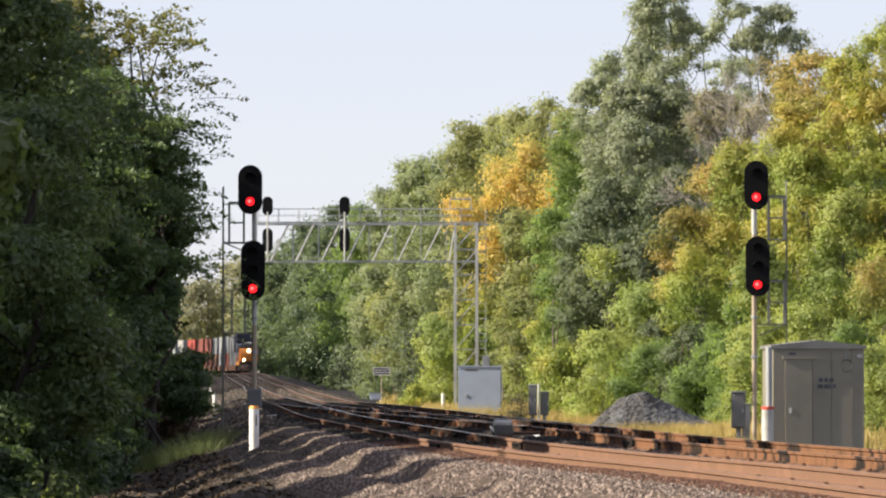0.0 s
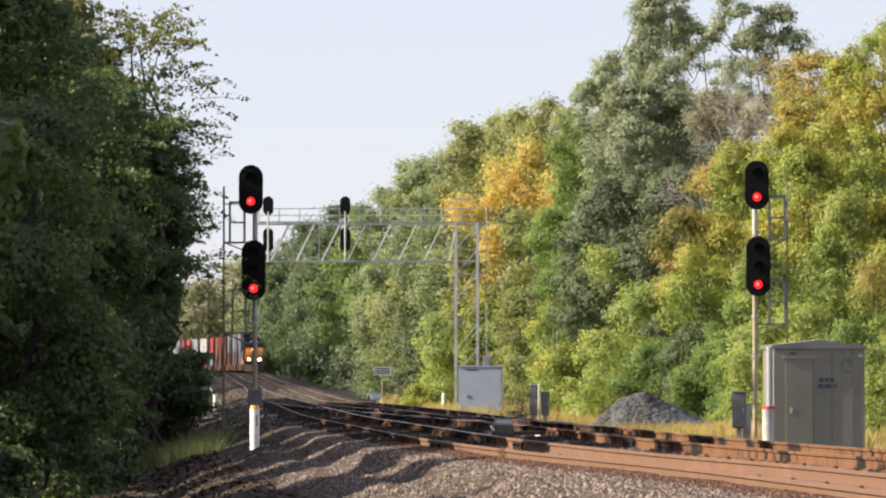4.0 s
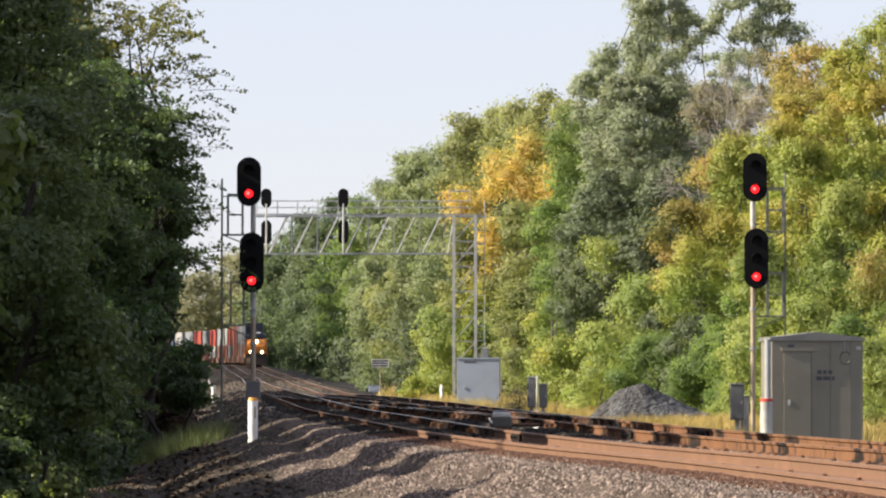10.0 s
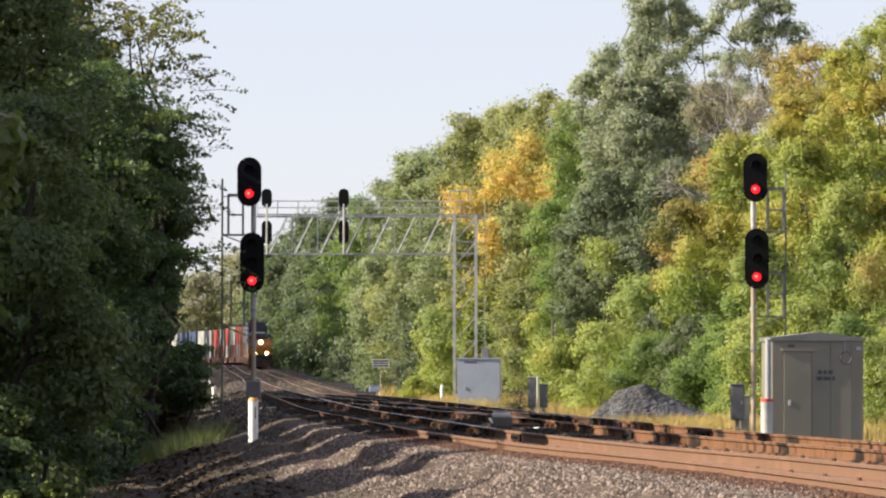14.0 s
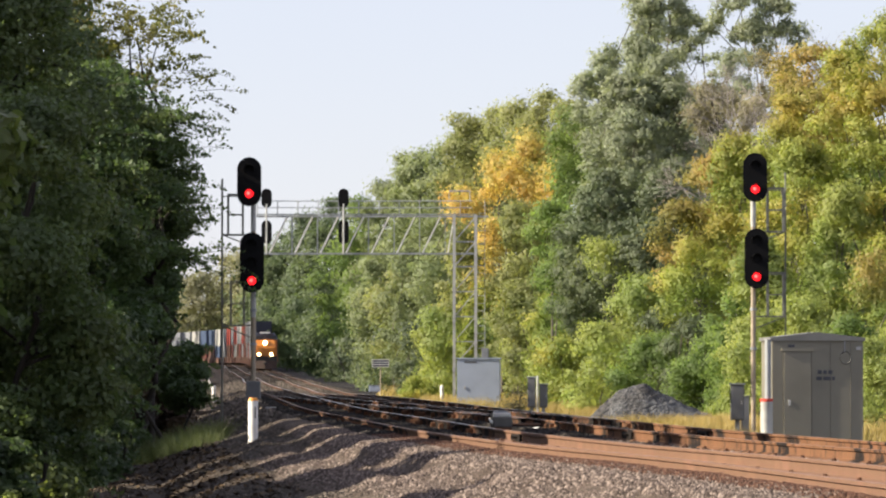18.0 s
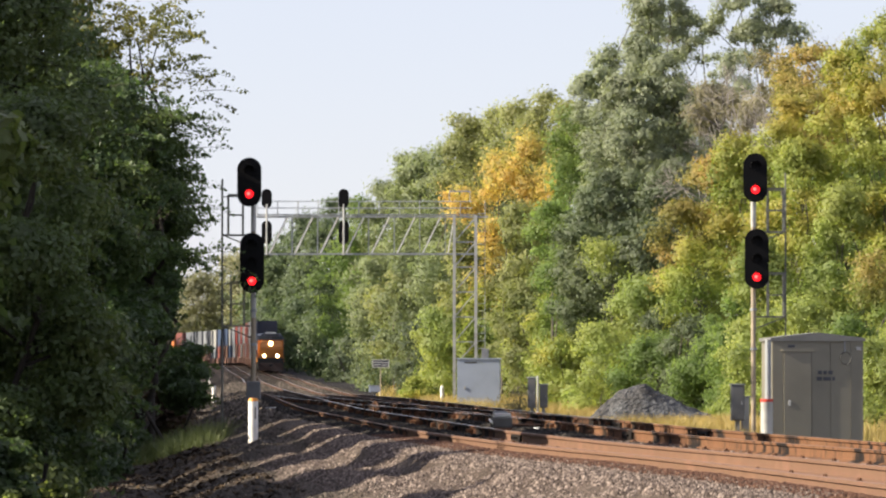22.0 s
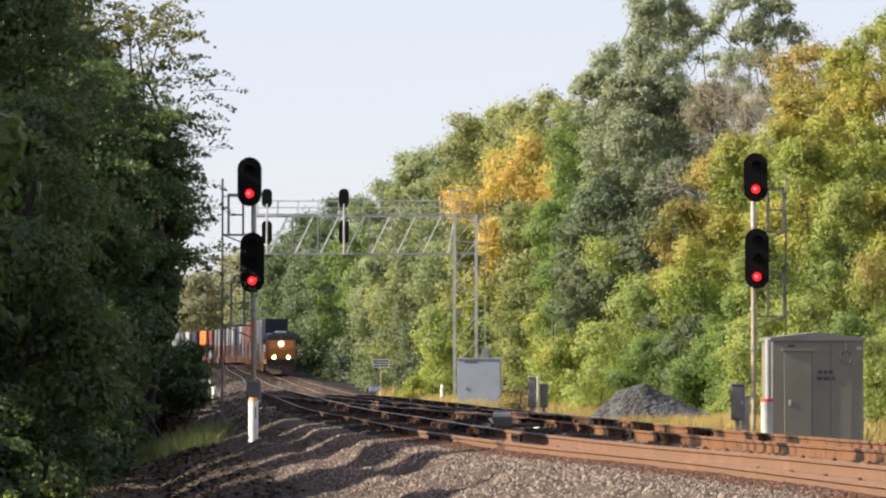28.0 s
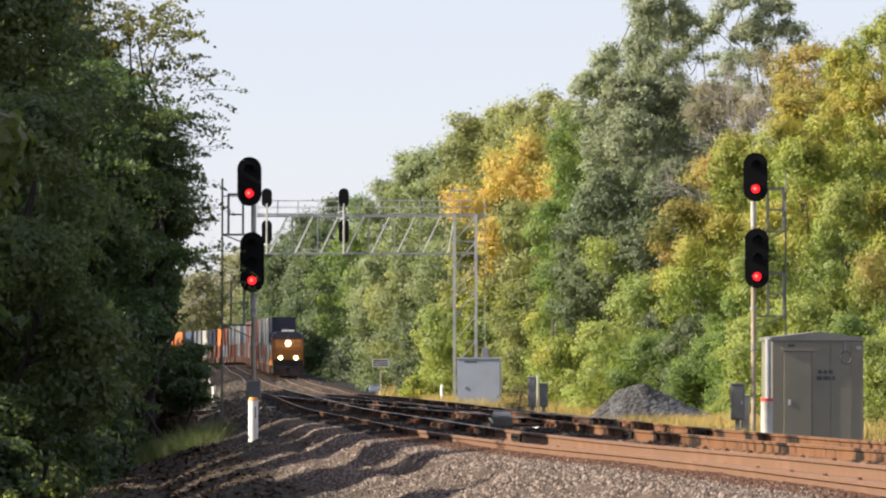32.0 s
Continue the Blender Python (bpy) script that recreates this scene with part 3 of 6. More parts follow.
def across(xfun, y, off=0.0, z=0.0):
    dx = xfun(y + 0.5) - xfun(y - 0.5)
    a = -math.atan(dx)
    return Matrix.Translation((xfun(y), y, rise(y) + (sag(y) if xfun is line1 else 0.0) + z)) @ Matrix.Rotation(a, 4, "Z") @ Matrix.Translation((off, 0, 0))


def track(xfun, label, seed, coat, points):
    tr = thing("railway_track", label, "railway track", group="parallel tracks")
    for s in (-1, 1):
        for y0, y1, skin in ((-100, points, coat), (points, 235, M_dimrail), (235, 1590, M_farrust)):
            ys = [y0] + [q for q in RAIL_Y if y0 + 0.4 < q < y1 - 0.4] + [y1 - 0.012]
            part("rail", rail_mesh(ys, xfun, s * GAUGE, 0.0, skin, M_top if y1 < 300 and s < 0 else None), None, tr, "rust-coated steel rail with a worn bright top" if skin is not M_dimrail else "rusty rail darkened for tree shade, with a bright top")
    rng = random.Random(seed)
    y = 40.0
    while y < 138:
        part("tie", tie_me, None, tr, m=across(xfun, y) @ pose(rng.uniform(-0.05, 0.05), 0, rng.uniform(-0.012, 0.004), 0, 0, rng.uniform(-1, 1)))
        y += 0.52
    y, v, f = 138.0, [], []
    while y < 1000:
        m = across(xfun, y)
        o = len(v)
        for px, py, pz in ((-1.3, -0.12, -0.19), (1.3, -0.12, -0.19), (1.3, 0.12, -0.19), (-1.3, 0.12, -0.19), (-1.3, -0.12, -0.3), (1.3, -0.12, -0.3)):
            v.append(m @ Vector((px, py, pz)))
        f += [(o, o + 1, o + 2, o + 3), (o + 4, o + 5, o + 1, o)]
        y += 0.52 if y < 330 else 1.04
    ob = part("ties", mesh_from("ties", v, f, [M_tie]), None, tr)
    ob["kind"] = "stuff"
    y = 44.0
    while y < 112:
        for s in (-1, 1):
            part("tie_plate", plate_me, None, tr, m=across(xfun, y, s * GAUGE))
        y += 2.08
    return tr


track1 = track(line1, "rusty steel rails on timber ties carrying the freight train", 3, M_patchrail, 104.0)
track2 = track(line2, "rusty steel rails on timber ties in brown ballast", 4, M_rust, 88.0)


def ease(u):
    u = max(0.0, min(1.0, u))
    return u * u * (3 - 2 * u)


def cross_line(y):
    return line1(y) - SPREAD * ease((y - 96) / 120)


cross = thing("crossover_track", "rusty crossover rails joining the two tracks in dark ballast", "railway track")
cy = list(np.arange(108, 204, 1.5))
for s in (-1, 1):
    part("rail", rail_mesh([y for y in cy], cross_line, s * GAUGE, 0.004, M_dimrail), None, cross)
for yy in (118, 131, 144):
    for s in (-1, 1):
        part("guard_rail", rail_mesh(list(np.arange(yy, yy + 6.5, 0.8)), cross_line, s * (GAUGE - 0.13), -0.01, M_dimrail), None, cross)
brace_bm = box(-0.11, -0.012, -0.06, 0.06, -0.185, -0.055, 0.012)
add_box(brace_bm, -0.2, -0.012, -0.09, 0.09, -0.2, -0.178)
brace_me = bpy.data.meshes.new("rail_brace")
brace_bm.to_mesh(brace_me)
brace_bm.free()
brace_me.materials.append(M_dimrail)
rngb = random.Random(12)
for tr, xf, y0, y1 in ((track1, line1, 98, 190), (track2, line2, 92, 190), (cross, cross_line, 110, 196)):
    for s in (-1, 1):
        y = y0 + rngb.uniform(0, 2)
        while y < y1:
            part("rail_brace", brace_me, None, tr, m=across(xf, y, s * GAUGE))
            y += rngb.choice((0.52, 1.04, 2.6, 4.2))
bar_bm = box(-0.022, 0.03, -0.7, 0.7, -0.165, -0.045, 0.01)
for k in range(6):
    add_bar(bar_bm, (-0.06, -0.36 + k * 0.145, -0.095), (0.06, -0.36 + k * 0.145, -0.095), 0.02, 6)
joint_me = bpy.data.meshes.new("joint_bar")
bar_bm.to_mesh(joint_me)
bar_bm.free()
joint_me.materials.append(M_dimbar)
for tr, xf, yy in ((track1, line1, 62), (track1, line1, 88), (track1, line1, 103), (track2, line2, 83), (track2, line2, 97)):
    for s in (-1, 1):
        part("joint_bar", joint_me, None, tr, m=across(xf, yy + s * 0.8, s * GAUGE - 0.035))

# switch machine and rod between the tracks
sm = thing("switch_machine", "weathered grey switch machine on long ties between the tracks", "switch machine", Matrix.Translation((1.18, 104.5, -0.2)) @ pose(0, 0, 0, 0, 0, 4) @ Matrix.Scale(0.95, 4))
part("housing", box(-0.20, 0.20, -0.45, 0.45, 0.02, 0.25, 0.03), M_trim, sm, "greasy dark grey housing")
part("lid", box(-0.18, 0.18, -0.38, 0.08, 0.25, 0.34, 0.02), M_alu, sm, "bright worn lid")
part("motor_cover", box(-0.14, 0.14, 0.1, 0.44, 0.25, 0.38, 0.03), M_case, sm)
part("hand_lever", bar((-0.21, -0.3, 0.12), (-0.24, 0.2, 0.2), 0.02, 6), M_white, sm, "pale hand lever")
part("throw_rod", bar((0.2, 0, 0.08), (1.6, 0, 0.08), 0.025), M_rust, sm)
part("foot_plate", box(-0.26, 0.26, -0.5, 0.5, -0.1, 0.02), M_rust, sm)
wr = thing("paper_scrap", "crumpled white paper scrap lying on the ballast", "litter", Matrix.Translation((1.87, 102, -0.18)))
pb = bmesh.new()
bmesh.ops.create_icosphere(pb, subdivisions=2, radius=0.13)
for v in pb.verts:
    v.co = Vector((v.co.x * 1.0, v.co.y * 0.8, max(v.co.z * 0.25, -0.02))) * (1 + 0.3 * noise.noise(v.co * 9))
part("sheet", pb, M_white, wr)


# old timbers and rail lengths left on the dirt shoulder
rngo = random.Random(77)
for k in range(9):
    yy = 140 + k * 15 + rngo.uniform(-4, 4)
    dd = rngo.uniform(-5.2, -3.0)
    xx = line2(yy) + dd
    ot = new("old_tie", tie_me)
    ot.matrix_basis = Matrix.Translation((xx, yy, dirt(xx, dd, yy) + 0.35)) @ pose(0, 0, 0, 0, 0, rngo.uniform(-35, 60))
    tagged(ot, "discarded weathered timber tie lying on dark dirt", "railway tie", "discarded ties")
for yy, dd in ((176, -4.4), (215, -3.6)):
    orl = new("old_rail", rail_mesh(list(np.arange(yy, yy + 9, 1.5)), lambda q, dd=dd, y0=yy: line2(y0) + dd + (q - y0) * 0.12, 0.0, -(dirt(line2(yy) + dd, dd, yy) + 0.2)))
    tagged(orl, "loose rusty rail length lying on dark dirt", "rail", "loose rails")

jb = thing("track_box", "small rusty red box with a pale lid beside the near track", "junction box", Matrix.Translation((-5.1, 150, -0.3)))
part("case", box(-0.13, 0.13, -0.12, 0.12, -0.05, 0.17, 0.015), paint("dull_red_case", (0.1, 0.03, 0.022), 0.8, 0, 0.3), jb)
part("lid", box(-0.15, 0.15, -0.14, 0.14, 0.17, 0.205, 0.01), M_alu, jb, "pale worn lid")
ls = thing("leaning_stake", "pale leaning stake on the dirt shoulder", "stake", Matrix.Translation((-11.1, 250, -0.35)))
part("stake", bar((0, 0, -0.3), (-0.6, 0, 1.25), 0.035, 8), M_white, ls)

# ---- signals ----
def signal_head(parent, x, z, h, lit, lights, y=-0.25, w=0.61):
    hd = part("signal_head", oval_plate(w, h, -0.012, 0.012), M_black, parent, m=Matrix.Translation((x, y, z)))
    part("housing", oval_plate(w * 0.62, h * 0.86, 0.012, 0.2), M_black, hd)
    step = {1: 0.3, 2: 0.6, 3: 0.46}[lights]
    for k in range(lights):
        zz = (k - (lights - 1) / 2) * step
        on = k == lit
        lens = bmesh.new()
        bmesh.ops.create_cone(lens, cap_ends=True, segments=20, radius1=0.106, radius2=0.106, depth=0.02, matrix=Matrix.Translation((0, -0.03, zz)) @ Matrix.Rotation(math.pi / 2, 4, "X"))
        part("lens", lens, M_lens_red if on else M_lens_off, hd, "glowing red lens" if on else "unlit dark lens")
        if on:
            part("bulb", bar((-0.02, -0.055, zz + 0.01), (-0.02, -0.041, zz + 0.01), 0.042, 12), M_hot, hd, "bright core of the lit lens")
        hood = bmesh.new()
        n = 14
        rows = []
        for i in range(n + 1):
            a = math.pi * (-0.15 + 1.3 * i / n)
            dep = 0.30 * (0.35 + 0.65 * max(0, math.sin(a)))
            rows.append([hood.verts.new((r * math.cos(a), yv, zz + r * math.sin(a))) for r, yv in ((0.13, -0.012), (0.13, -dep), (0.122, -dep), (0.122, -0.012))])
        for i in range(n):
            for j in range(4):
                hood.faces.new((rows[i][j], rows[i + 1][j], rows[i + 1][(j + 1) % 4], rows[i][(j + 1) % 4]))
        bmesh.ops.recalc_face_normals(hood, faces=hood.faces)
        part("hood", hood, M_black, hd)
    return hd


def mast_signal(x, y, zbase, top, side, heads, label, ladder_dx, ladder_top, cages, lean, boxed=True):
    """A colour-light signal: pipe mast on a base, two heads, a ladder with landings on one side."""
    s = thing("mast_signal", label, "railway signal", Matrix.Translation((x, y, zbase)) @ pose(0, 0, 0, 0, lean, 0), group="signals beside the tracks")
    part("mast", bar((0, 0, 0.25), (0, 0, top), 0.062, 16), M_mast, s, "peeling silver-painted pipe")
    part("foundation", box(-0.22, 0.22, -0.22, 0.22, -0.35, 0.16, 0.02), M_ballast, s, "concrete footing")
    part("base_plate", box(-0.18, 0.18, -0.18, 0.18, 0.16, 0.26, 0.01), M_galv, s)
    if boxed:
        part("junction_box", box(-0.18, 0.18, -0.13, 0.13, 1.04, 1.5, 0.03), M_case, s, "dark grey junction box")
    for zc in (top - 1.2, top - 2.95, 2.4):
        part("clamp", bar((0, 0, zc), (0, 0, zc + 0.07), 0.085, 12), M_galv, s)
    for hx, hz, hh, lit, n in heads:
        signal_head(s, hx, hz, hh, lit, n)
        if hz > 5 or side < 0:
            part("sleeve", bar((0, 0, hz - hh / 2 - 0.62), (0, 0, hz - hh / 2 + 0.1), 0.068, 14), M_alu, s, "bright unpainted pipe under the head")
        part("head_bracket", box(min(0, hx) - 0.04, max(0, hx) + 0.04, -0.2, 0.06, hz - 0.05, hz + 0.05), M_galv, s)
    ld = part("ladder", bar((ladder_dx, 0.10, 0.05), (ladder_dx, 0.10, ladder_top), 0.022, 6), M_ladder, s)
    part("stile", bar((ladder_dx + 0.03 * side, 0.52, 0.05), (ladder_dx + 0.03 * side, 0.52, ladder_top), 0.022, 6), M_ladder, ld)
    z = 0.3
    while z < ladder_top - 0.2:
        part("rung", bar((ladder_dx, 0.10, z), (ladder_dx + 0.03 * side, 0.52, z), 0.012, 5), M_ladder, ld)
        z += 0.3
    for z0, z1, x0, x1 in cages:
        cg = part("landing", angle_bar((ladder_dx, 0.1, z0), (0, 0.05, z0), 0.04), M_ladder, s)
        part("deck", box(min(x0, ladder_dx), max(x1, ladder_dx), 0.0, 0.5, z0 - 0.02, z0 + 0.02), M_ladder, cg)
        part("brace", angle_bar((ladder_dx, 0.1, z0), (0.0, 0.05, z0 - 0.32), 0.03), M_ladder, cg)
        for yy in (0.0, 0.5):
            for xx in (x0, x1):
                part("upright", angle_bar((xx, yy, z0), (xx, yy, z1), 0.035), M_ladder, cg)
            part("top_rail", angle_bar((x0, yy, z1), (x1, yy, z1), 0.035), M_ladder, cg)
            part("middle_rail", angle_bar((x0, yy, (z0 + z1) / 2), (x1, yy, (z0 + z1) / 2), 0.028), M_ladder, cg)
        part("tie_bar", angle_bar((ladder_dx, 0.1, z1 - 0.05), (x0 if side > 0 else x1, 0.1, z1 - 0.05), 0.025), M_ladder, cg)
    return s


Y_SIG = 128.6
mast_signal(-4.81, Y_SIG, -0.78, 6.2, -1, [(-0.10, 6.53, 1.24, 0, 2), (-0.03, 4.49, 1.52, 0, 3)],
            "two-headed signal showing two red lights beside the near track", -0.79, 6.62, [(5.2, 6.22, -0.65, -0.28), (2.9, 4.02, -0.58, -0.25)], 0.0)
mast_signal(7.83, Y_SIG, -0.9, 6.35, 1, [(0.04, 6.76, 1.24, 0, 2), (0.07, 4.71, 1.52, 0, 3)],
            "two-headed signal showing two red lights near a grey equipment hut", 0.82, 6.9, [(5.4, 6.5, 0.38, 0.78), (3.25, 4.36, 0.38, 0.78)], 0.0, False)


# marker posts
def marker_post(x, y, z, h, r, band, label):
    p = thing("marker_post", label, "marker post", Matrix.Translation((x, y, z)), group="white marker posts")
    part("tube", bar((0, 0, -0.25), (0, 0, h * 0.93), r, 20), M_white, p)
    part("cap", bar((0, 0, h * 0.93), (0, 0, h), r * 1.04, 20, r * 0.85), band, p, "coloured cap band" if band is not M_white else "")
    if r > 0.08:
        part("decal", box(r * 0.35, r * 0.62, -r * 1.02, -r * 0.7, h * 0.55, h * 0.8), M_trim, p, "dark vertical marking")
    return p


marker_post(-4.12, 110, -0.6, 1.0, 0.105, M_orange, "white tube marker post with an orange cap band")
marker_post(-11.3, 250, -0.72, 0.95, 0.095, M_white, "slim white marker post beside the far ballast")
marker_post(-0.1, 296, -0.9, 1.0, 0.1, M_white, "slim white marker post in yellow grass")
marker_post(-5.5, 420, -0.7, 0.9, 0.1, M_white, "slim white marker post in yellow grass")
cp = thing("cable_post", "white cable post with a red band beside the equipment hut", "marker post", Matrix.Translation((7.76, 122.2, -0.56)))
part("tube", bar((0, 0, -0.2), (0, 0, 0.83), 0.15, 20), M_alu, cp)
part("band", bar((0, 0, 0.8), (0, 0, 0.87), 0.158, 20), M_red, cp, "red band")
part("riser", bar((0.03, 0, 0.86), (0.03, 0, 2.3), 0.078, 14), M_galv, cp)


# ---- equipment huts and cases ----
def hut(x, y, z, w, dep, h, wall, label, turn, door_at, gable):
    o = thing("equipment_hut", label, "equipment hut", Matrix.Translation((x, y, z)) @ pose(0, 0, 0, 0, 0, turn), group="trackside huts")
    part("base_frame", box(-w / 2 + 0.05, w / 2 - 0.05, -dep / 2 + 0.05, dep / 2 - 0.05, -0.2, 0.12), M_trim, o)
    part("body", box(-w / 2, w / 2, -dep / 2, dep / 2, 0.12, h, 0.015), wall, o)
    rf = bmesh.new()
    e = 0.05
    pts = [(-w / 2 - e, h - 0.02), (w / 2 + e, h - 0.02), (w / 2 + e, h + 0.06), (0, h + 0.06 + gable), (-w / 2 - e, h + 0.06)]
    fr = rf.faces.new([rf.verts.new((px, -dep / 2 - e, pz)) for px, pz in pts])
    ex = bmesh.ops.extrude_face_region(rf, geom=[fr])
    bmesh.ops.translate(rf, vec=(0, dep + 2 * e, 0), verts=[v for v in ex["geom"] if isinstance(v, bmesh.types.BMVert)])
    bmesh.ops.recalc_face_normals(rf, faces=rf.faces)
    part("roof", rf, M_roof if gable else wall, o, "shallow sheet-metal roof")
    if door_at is None:
        part("latch", box(-w * 0.34, -w * 0.3, -dep / 2 - 0.05, -dep / 2, h * 0.4, h * 0.46), M_alu, o)
        return o
    x0, x1 = door_at
    yf = -dep / 2
    dr = part("door", box(x0, x1, yf - 0.035, yf - 0.003, 0.2, h - 0.28, 0.006), wall, o)
    part("door_seam", box(x1, x1 + 0.018, yf - 0.02, yf - 0.002, 0.2, h - 0.26), M_seam, dr)
    part("door_seam", box(x0 - 0.018, x0, yf - 0.02, yf - 0.002, 0.2, h - 0.26), M_seam, dr)
    part("door_head", box(x0 - 0.06, x1 + 0.06, yf - 0.06, yf - 0.002, h - 0.27, h - 0.2), wall, dr)
    part("handle", box(x0 + 0.1, x0 + 0.16, yf - 0.046, yf - 0.03, h * 0.42, h * 0.47, 0.004), M_alu, dr, "bright metal handle")
    part("panel_seam", box(w * 0.14, w * 0.14 + 0.007, yf - 0.012, yf - 0.001, 0.15, h - 0.05), M_seam, o)
    part("panel_seam", box(w * 0.36, w * 0.36 + 0.007, yf - 0.012, yf - 0.001, 0.15, h - 0.05), M_seam, o)
    return o


h1 = hut(8.95, 123.6, -1.0, 2.22, 1.8, 2.72, M_house, "beige-grey sheet-metal equipment hut with a closed door", 4.5, (-0.82, -0.16), 0.13)
for k, (bx, bw) in enumerate(((0.0, 0.1), (0.14, 0.08), (0.26, 0.1))):
    part("lettering_bar", box(bx, bx + bw, -0.915, -0.902, 1.90, 1.99), M_sign, h1, "unreadable dark lettering")
for bx, bw in ((-0.03, 0.13), (0.13, 0.19), (0.35, 0.07)):
    part("lettering_bar", box(bx, bx + bw, -0.915, -0.902, 1.75, 1.84), M_sign, h1, "unreadable dark lettering")
ring = bmesh.new()
for i in range(20):
    a, b = 2 * math.pi * i / 20, 2 * math.pi * (i + 1) / 20
    add_bar(ring, (0.68 + 0.13 * math.cos(a), -0.912, 2.29 + 0.15 * math.sin(a)), (0.68 + 0.13 * math.cos(b), -0.912, 2.29 + 0.15 * math.sin(b)), 0.014, 5)
part("cable_ring", ring, M_trim, h1, "hanging ring of cable")
part("conduit", bar((0.66, -0.916, 2.44), (0.66, -0.916, 2.76), 0.014, 6), M_galv, h1)
part("lamp", box(0.94, 1.06, -0.93, -0.902, 2.48, 2.56, 0.008), M_alu, h1)
part("sign_plate", box(-0.72, -0.56, -0.915, -0.902, 2.55, 2.61), M_sign, h1)

h2 = hut(2.0, 289, -1.22, 2.42, 1.9, 2.85, M_house2, "pale grey sheet-metal equipment hut under the signal bridge", -2.0, None, 0.0)
part("vent", box(-0.8, -0.1, -0.965, -0.952, 2.62, 2.7), M_trim, h2)
part("mast_stub", box(0.15, 0.55, 0.1, 0.5, 2.9, 3.45, 0.03), M_case, h2, "dark grey vent box on the roof")


def case(x, y, z, w, h, label, legs=0.35, dep=0.4, coat=M_case):
    c = thing("relay_case", label, "relay case", Matrix.Translation((x, y, z)), group="small relay cases")
    part("body", box(-w / 2, w / 2, -dep / 2, dep / 2, legs, legs + h, 0.02), coat, c)
    part("door", box(-w / 2 + 0.03, w / 2 - 0.03, -dep / 2 - 0.025, -dep / 2 - 0.002, legs + 0.04, legs + h - 0.04, 0.008), coat, c)
    part("latch", box(w * 0.25, w * 0.33, -dep / 2 - 0.05, -dep / 2 - 0.02, legs + h * 0.45, legs + h * 0.55), M_alu, c)
    part("roof", box(-w / 2 - 0.03, w / 2 + 0.03, -dep / 2 - 0.04, dep / 2 + 0.03, legs + h, legs + h + 0.04, 0.01), M_galv, c)
    part("leg", box(-0.06, 0.06, -0.06, 0.06, -0.3, legs), M_galv, c)
    return c


case(7.47, 129.4, -1.0, 0.34, 0.9, "dark grey relay case on a short post", 0.72)
case(7.72, 130.4, -1.0, 0.2, 0.9, "narrow pale relay case behind the mast", 0.4, coat=M_alu)
case(3.08, 178, -0.92, 0.28, 1.05, "dark grey relay case on a post in the grass", 0.6)
case(3.50, 178.3, -0.92, 0.28, 0.8, "small dark grey relay case on a post in the grass", 0.6)
gp = thing("white_pole", "short white pole between two relay cases", "pole", Matrix.Translation((3.28, 177.6, -0.95)))
part("pole", bar((0, 0, -0.2), (0, 0, 1.75), 0.04, 10), M_alu, gp)
case(-3.95, 290, -0.72, 0.62, 0.36, "low pale metal case in the grass", 0.46, coat=M_house2)

sg = thing("trackside_sign", "dark sign with pale line borders on a thin post", "sign", Matrix.Translation((-3.72, 300, -0.5)))
part("post", bar((0, 0, -0.2), (0, 0, 2.1), 0.035, 8), M_mast, sg)
part("panel", box(-0.5, 0.5, -0.06, -0.035, 1.66, 2.12), M_sign, sg)
for z0 in (1.66, 1.8, 1.94, 2.09):
    part("line", box(-0.47, 0.47, -0.066, -0.061, z0, z0 + 0.03), M_white, sg, "unreadable pale line of writing")
for x0 in (-0.5, 0.47):
    part("border", box(x0, x0 + 0.03, -0.066, -0.061, 1.66, 2.12), M_white, sg)

# ---- signal bridge ----
YB = 305.0
gb = thing("signal_bridge", "grey cantilever signal bridge of lattice steel spanning both tracks", "signal bridge", Matrix.Translation((0, YB, 0)))
XL, XT0, XT1 = -11.2, 0.63, 1.93
ZB, ZT, DY = 7.98, 10.22, 1.3
for yy in (0, DY):
    part("top_chord", angle_bar((XL, yy, ZT), (XT1 + 0.75, yy, ZT), 0.075), M_galv, gb)
    part("bottom_chord", angle_bar((XL, yy, ZB), (XT1 + 0.1, yy, ZB), 0.085), M_galv, gb)
    for xx in (XT0, XT1):
        part("column", angle_bar((xx, yy, -1.1), (xx, yy, ZT + 0.1), 0.17), M_alu, gb)
    n = 7
    for k in range(n + 1):
        xx = XL + 0.55 + k * (XT0 - XL - 0.55) / (n + 0.35)
        part("vertical", angle_bar((xx, yy, ZB), (xx, yy, ZT), 0.05), M_galv, gb)
        # Diagonals are coloured white for the sunlight caught on them.
        part("diagonal", angle_bar((xx + 0.15, yy, ZB), (min(xx + 1.25, XT0), yy, ZT), 0.065), M_white, gb)
    z = 1.2
    k = 0
    while z < 9.5:
        part("strut", angle_bar((XT0, yy, z), (XT1, yy, z), 0.06), M_galv, gb)
        part("brace", angle_bar((XT0, yy, z), (XT1, yy, z + 1.5), 0.065), M_alu, gb)
        z += 1.5
    for zz in (10.75, 11.15):
        part("handrail", bar((XL, yy, zz), (XT1 - 0.2, yy, zz), 0.014, 6), M_galv, gb)
for k in range(11):
    xx = XL + k * 1.22
    for yy in (0, DY):
        part("rail_post", bar((xx, yy, ZT), (xx, yy, 11.15), 0.02, 6), M_galv, gb)
for k in range(9):
    xx = XL + k * 1.5
    part("cross_tie", angle_bar((xx, 0, ZT), (xx, DY, ZT), 0.08), M_galv, gb)
    part("cross_tie", angle_bar((xx, 0, ZB), (xx, DY, ZB), 0.08), M_galv, gb)
for zz, ln in ((9.35, 0.65), (8.55, 0.5)):
    part("bracket_arm", angle_bar((XT1, 0.3, zz), (XT1 + ln, 0.3, zz), 0.06), M_galv, gb)
